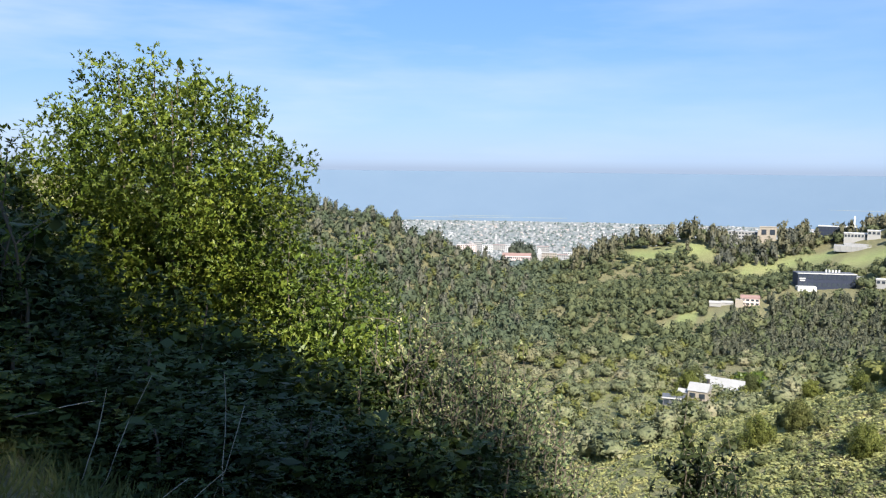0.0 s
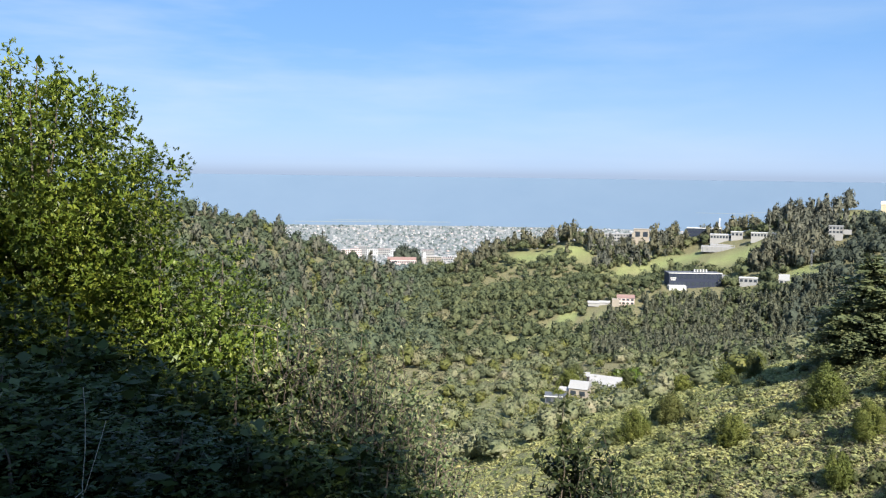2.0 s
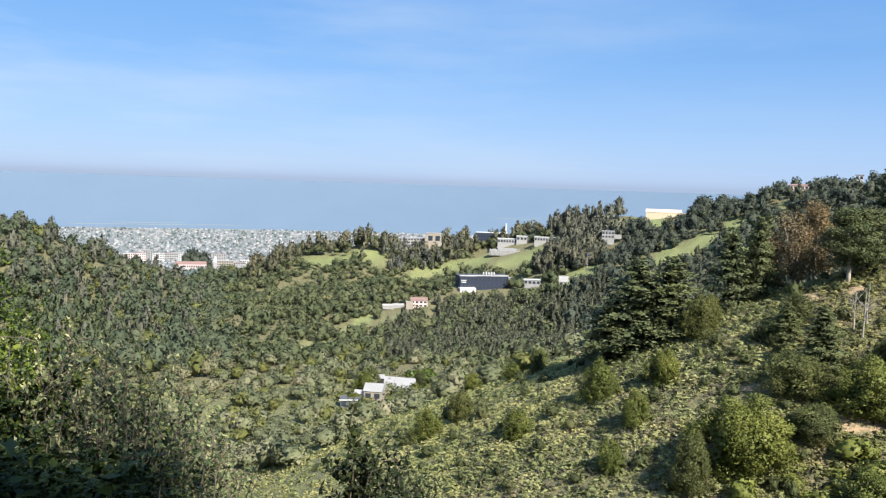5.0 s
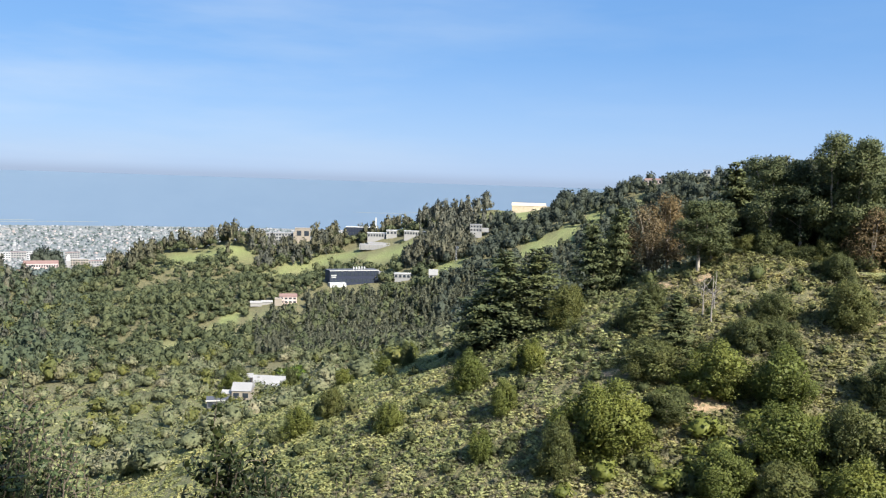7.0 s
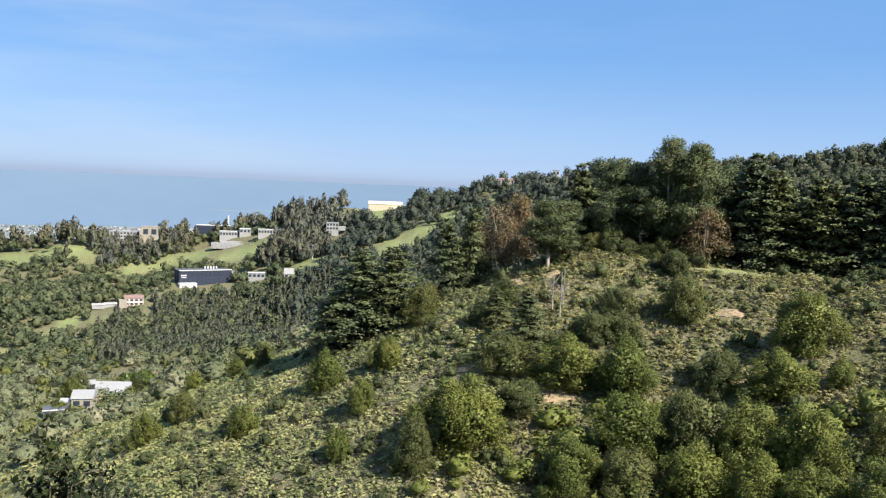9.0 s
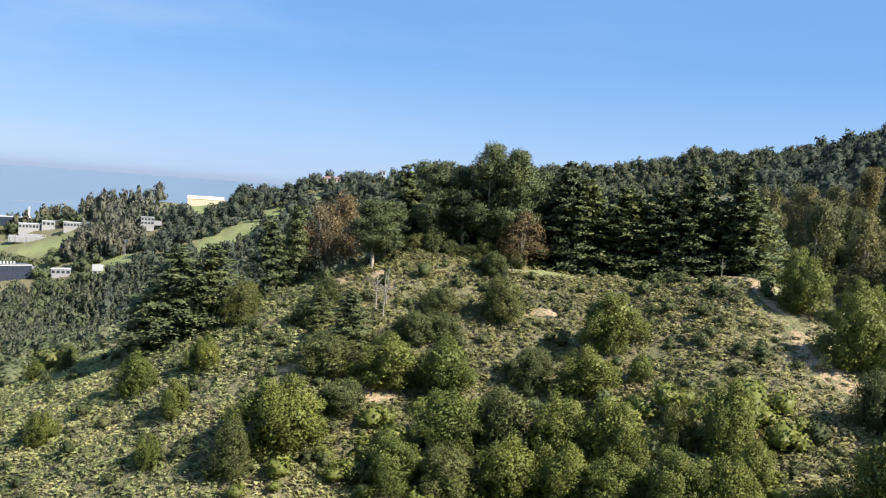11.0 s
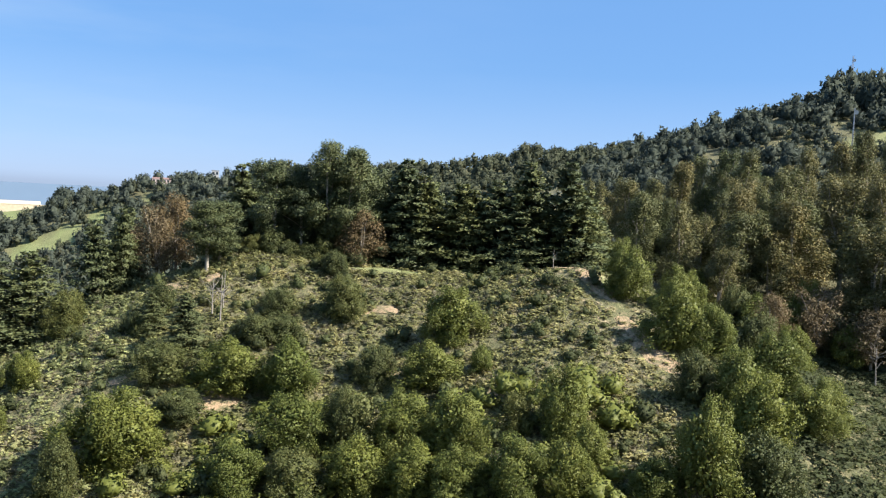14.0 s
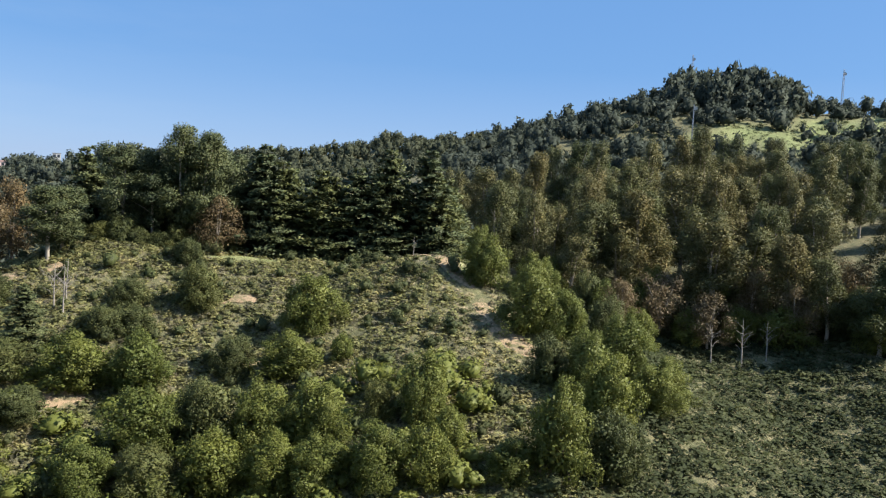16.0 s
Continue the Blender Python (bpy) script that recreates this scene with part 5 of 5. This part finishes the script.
def labs():
    top = site("hilltop_laboratory", "dark glazed hilltop laboratory with a white roof", 432, 902)
    block(top, 0, 0, 37, 18, 9, NAVY, WHITE, 2, 11, base=4)
    part("mast", slab(17, 0, 13, 1.6, 1.6, 12), WHITE, top, "white flue stack")
    top = site("white_laboratory", "white low laboratory block on a hill", 428, 852)
    block(top, 0, 0, 22, 12, 5, STONE, WHITE, 1, 7, base=2)
    top = site("white_annex", "small white annex on a hill", 441, 841)
    block(top, 0, 0, 12, 10, 5, STONE, WHITE, 1, 3, base=2)
    top = site("parking_deck", "pale concrete parking deck on a hillside", 418, 826)
    part("deck", slab(0, 0, -4, 44, 15, 6), GREY, top)
    part("upper_deck", slab(4, 6, 2, 34, 10, 1.5), GREY, top)
    for k in range(9):
        part("pier", slab(-20 + 5 * k, -7.7, -3, 1.0, 0.8, 4.6), STONE, top)
    for k in range(10):
        part("rail_post", slab(-21 + 4.6 * k, -7, 2, 0.6, 0.8, 1.6), GREY, top)
    top = site("tan_block", "tall tan windowless block on a hilltop", 371, 938)
    block(top, 0, 0, 18, 12, 12, CREAM, CREAM, 1, 2, base=4)
    part("pier", slab(-9, -7.5, -10, 4, 2, 22), CREAM, top)
    top = site("slab_laboratory", "white slab laboratory with window bands", 352, 964)
    block(top, 0, 0, 32, 14, 11, STONE, GREY, 3, 9, base=4)
    top = site("pink_house", "pink walled buildings with terracotta roofs", 243, 652)
    block(top, 3, 0, 14, 9, 6, PINK, RED_TILE, 2, 4, pitched=2.2)
    part("wing", slab(-5, -5, -3, 6, 7, 8), CREAM, top, "cream lower wing")
    top = site("greenhouse", "long low white greenhouses by a wood", 226, 668)
    for k in range(2):
        part("house", slab(-2 + 9 * k, -4 * (1 - k), 0, 9, 6, 3), STONE, top)
        part("roof", gable(-2 + 9 * k, -4 * (1 - k), 3, 9, 6, 1.4), STONE, top)
    top = site("grey_hut", "grey flat roofed hut above a plantation", 361, 665)
    block(top, 0, 0, 15, 7, 4.5, GREY, WHITE, 1, 4, base=2)
    top = site("pale_tower_block", "pale pink block half hidden by eucalyptus", 463, 699)
    block(top, 0, 0, 12, 10, 7, STONE, GREY, 2, 4, base=6)
    part("wing", slab(8, -1, 6, 10, 8, 4), STONE, top)
    top = site("white_pavilion", "long low white pavilion beside dark eucalyptus", 446, 795)
    block(top, 0, 0, 24, 9, 4.5, STONE, WHITE, 1, 8, base=1)
    top = site("tile_roofed_hut", "hut with a steep pale roof on a lawn", 380, 641)
    block(top, 0, 0, 8, 7, 3.0, STONE, GREY, 1, 2, pitched=5.0)
    top = site("ridge_hall", "long tan hall on a grassy ridge", 575, 757)
    part("wall", slab(0, 0, -6, 42, 14, 11), TAN, top)
    part("roof", gable(-2, 0, 5, 38, 14, 3.5), TAN, top)
    part("bank", slab(14, -6, -7, 22, 8, 8.5), TAN, top)
    top = site("ridge_house", "terracotta roofed house on a wooded ridge", 622, 612)
    block(top, 0, 0, 20, 10, 4, PINK, RED_TILE, 1, 6, base=1.5, pitched=1.6)
    top = site("ridge_white_house", "small white house on a wooded ridge", 650, 570)
    block(top, 0, 0, 7, 6, 5, WHITE, GREY, 1, 2, base=8)


labs()


def far_site(name, label, bear, d, category="building"):
    x, y = d * math.sin(radians(bear)), d * math.cos(radians(bear))
    return site(name, label, x, y, category=category)


def campus():
    top = far_site("clock_tower", "tall pale stone clock tower with a pointed top", 6.77, 2900)
    part("shaft", slab(0, 0, -10, 14, 14, 58, 0.8), STONE, top)
    part("belfry", slab(0, 0, 48, 12, 12, 9, 0.6), WHITE, top)
    bm = bmesh.new()
    bmesh.ops.create_cone(bm, segments=4, radius1=9, radius2=0.3, depth=11, cap_ends=True, matrix=Matrix.Translation((0, 0, 62.5)) @ Matrix.Rotation(0.785, 4, "Z"))
    part("spire", bm, WHITE, top)
    top = far_site("red_roofed_hall", "large pale pink hall with a high dark brown roof", 5.2, 2880)
    block(top, 0, 0, 100, 40, 40, PINK, RED_TILE, 3, 14, pitched=9)
    part("arcade", slab(-40, -24, -10, 60, 10, 22), CREAM, top)
    top = far_site("long_red_roof", "long pale hall with a red roof", 3.7, 2860)
    block(top, 0, 0, 60, 24, 14, CREAM, RED_TILE, 2, 8, pitched=8)
    top = far_site("valley_pavilion", "pale low pavilion among trees", 5.6, 2000)
    block(top, 0, 0, 34, 12, 7, WHITE, STONE, 1, 8)
    halls = [(0.3, 3000, 46, 26, STONE), (1.0, 3060, 30, 20, WHITE), (1.7, 3020, 80, 34, PINK), (2.5, 3030, 34, 46, GREY), (3.1, 3060, 50, 30, WHITE), (3.9, 3100, 60, 26, STONE), (4.6, 3150, 56, 22, WHITE), (6.0, 3120, 40, 34, CREAM), (7.4, 3060, 60, 26, CREAM), (8.1, 3080, 70, 18, STONE), (8.9, 3150, 60, 20, WHITE), (7.0, 3200, 50, 36, STONE), (9.8, 3200, 50, 18, CREAM), (2.1, 3160, 60, 20, STONE), (5.0, 3240, 70, 22, WHITE)]
    for b, d, w, h, m in halls:
        d += 330 if b < 4.7 else 120
        top = far_site("campus_hall", "pale campus hall with rows of windows", b, d)
        tagged(top, group="campus halls")
        block(top, 0, 0, w, 24, h, m, STONE if m is not STONE else RED_TILE, max(2, h // 7), max(4, w // 8))
    # warehouses by the shore
    for b, d, w in [(1.0, 4300, 50), (3.4, 4330, 60), (5.5, 4380, 40), (17.8, 4380, 110), (12, 4300, 40)]:
        top = far_site("warehouse", "long low white warehouse near the shore", b, d)
        tagged(top, group="warehouses")
        part("wall", slab(0, 0, -2, w, 24, 7), STONE, top)
        part("roof", slab(0, 0, 5, w + 2, 26, 1.5), GREY, top)


campus()


def spits():
    """Low mud flats and breakwaters out in the bay."""
    for a0, a1, tan_e, wide in [(-2.4, 5.6, -0.0535, 9), (0.2, 4.9, -0.0515, 6), (28.2, 33.5, -0.034, 5), (25, 29, -0.036, 4), (5.5, 8.6, -0.053, 7)]:
        r = 4450 + 490 * (tan_e + 0.0585) / 0.06
        v = []
        for k in range(25):
            a = radians(a0 + (a1 - a0) * k / 24)
            t = math.sin(math.pi * k / 24) ** 0.5 * (0.7 + 0.3 * math.sin(k * 2.3 + a0))
            for q, dz in ((-1, -1), (-0.6, 0.8), (0.6, 0.8), (1, -1)):
                rr = r + q * wide * t
                v.append((rr * math.sin(a), rr * math.cos(a), r * tan_e + dz + q * wide * t * 0.12))
        f = [(4 * k + q, 4 * k + q + 1, 4 * k + q + 5, 4 * k + q + 4) for k in range(24) for q in range(3)]
        tagged(new("mud_flat", sheet("mud_flat", v, f, MUD)), "pale low mud flat out in the bay", "shore", "mud flats", "structure")


spits()


def mast(x, y, h, label, r0=1.1):
    top = new("radio_mast")
    top.location = (x, y, float(height(x, y)))
    tagged(top, label, "mast", "radio masts")
    r1 = 0.45 * r0
    feet = [(math.cos(k * 2.094), math.sin(k * 2.094)) for k in range(3)]
    for c, s in feet:
        tv, tf = tubes([[(c * r0, s * r0, -1, 0.16), (c * r1, s * r1, h, 0.12)]], 4)
        new("leg", fast_mesh("leg", tv, tf, STEEL)).parent = top
    n = int(h / 3)
    for i in range(n):
        u, v = i / n, (i + 1) / n
        for k in range(3):
            (c, s), (c2, s2) = feet[k], feet[(k + 1) % 3]
            a, b = r0 + (r1 - r0) * u, r0 + (r1 - r0) * v
            tv, tf = tubes([[(c * a, s * a, u * h, 0.07), (c2 * b, s2 * b, v * h, 0.07)]], 3)
            new("brace", fast_mesh("brace", tv, tf, STEEL)).parent = top
    bm = bmesh.new()
    bmesh.ops.create_cone(bm, segments=12, radius1=1.3, radius2=0.4, depth=0.7, cap_ends=True, matrix=Matrix.Translation((1.4, -1, h * 0.9)) @ Matrix.Rotation(1.57, 4, "Y"))
    part("dish", bm, WHITE, top)


mast(740, 1, 36, "steel lattice radio mast with a white dish")
mast(705, -112, 34, "thin steel lattice radio mast on a ridge")
mast(406.6, 645.6, 15, "pale steel lattice pylon beside a meadow")
mast(577, -2.4, 24, "tall grey lattice pole on a grassy slope", 0.45)


# ---- bare earth ----
def patch(name, label, x, y, w, h, turn=0.0, mat=DIRT):
    """An uneven patch of bare earth laid on the slope."""
    n, rings = 22, 4
    v, f = [], []
    seed = x * 0.7 + y
    for k in range(rings):
        for i in range(n):
            a = i * 2 * math.pi / n
            r = (k / (rings - 1)) * (1 + 0.22 * math.sin(3 * a + seed) + 0.16 * math.sin(7 * a + seed * 2))
            u, q = math.cos(a) * r * w / 2, math.sin(a) * r * h / 2
            px, py = x + u * math.cos(turn) - q * math.sin(turn), y + u * math.sin(turn) + q * math.cos(turn)
            v.append((px, py, float(height(px, py)) + (0.1 if k < rings - 1 else -0.08)))
    for k in range(rings - 1):
        for i in range(n):
            j = (i + 1) % n
            f.append((k * n + i, k * n + j, (k + 1) * n + j, (k + 1) * n + i))
    tagged(new(name, sheet(name, v, f, mat)), label, "earth", kind="structure")


for x, y, w, h in [(131.2, 125.7, 8, 5), (138.1, 119.6, 5, 4), (107.2, 91.2, 9, 6), (101.8, 107.2, 8, 4.4), (120.3, 94.6, 3, 2.4), (112.5, 44.5, 2, 5), (97.8, 113.6, 2.7, 2.6), (131.2, 70.7, 5, 3), (146.9, 82.6, 6.9, 3), (129.3, 50.5, 3.4, 5), (146.8, 48.4, 2.1, 3), (118.3, 15.6, 4.9, 5), (113.8, 52.2, 1.7, 7), (290, -16, 7, 7)]:
    patch("bare_earth", "bare orange earth on a scrub slope", x, y, w, h, -math.atan2(x, y))


def trail():
    """The foot path down the rib."""
    pts = TRAIL
    v, f = [], []
    for k in range(len(pts) - 1):
        (ax, ay), (bx, by) = pts[k], pts[k + 1]
        for s in range(6):
            t = s / 6
            x, y = ax + (bx - ax) * t, ay + (by - ay) * t
            ux, uy = unit(np.array([by - ay, ax - bx]))
            w = 1.9 + 1.1 * k / 6 + 0.6 * math.sin(k * 5 + s * 1.7)
            for q in (-1, -0.4, 0.4, 1):
                px, py = x + ux * q * w, y + uy * q * w
                v.append((px, py, float(height(px, py)) + (0.1 if abs(q) < 1 else -0.08)))
    for i in range(len(v) // 4 - 1):
        for q in range(3):
            f.append((4 * i + q, 4 * i + q + 1, 4 * i + q + 5, 4 * i + q + 4))
    tagged(new("dirt_path", sheet("dirt_path", v, f, DIRT)), "eroded orange dirt path down a rib", "path", kind="structure")


trail()
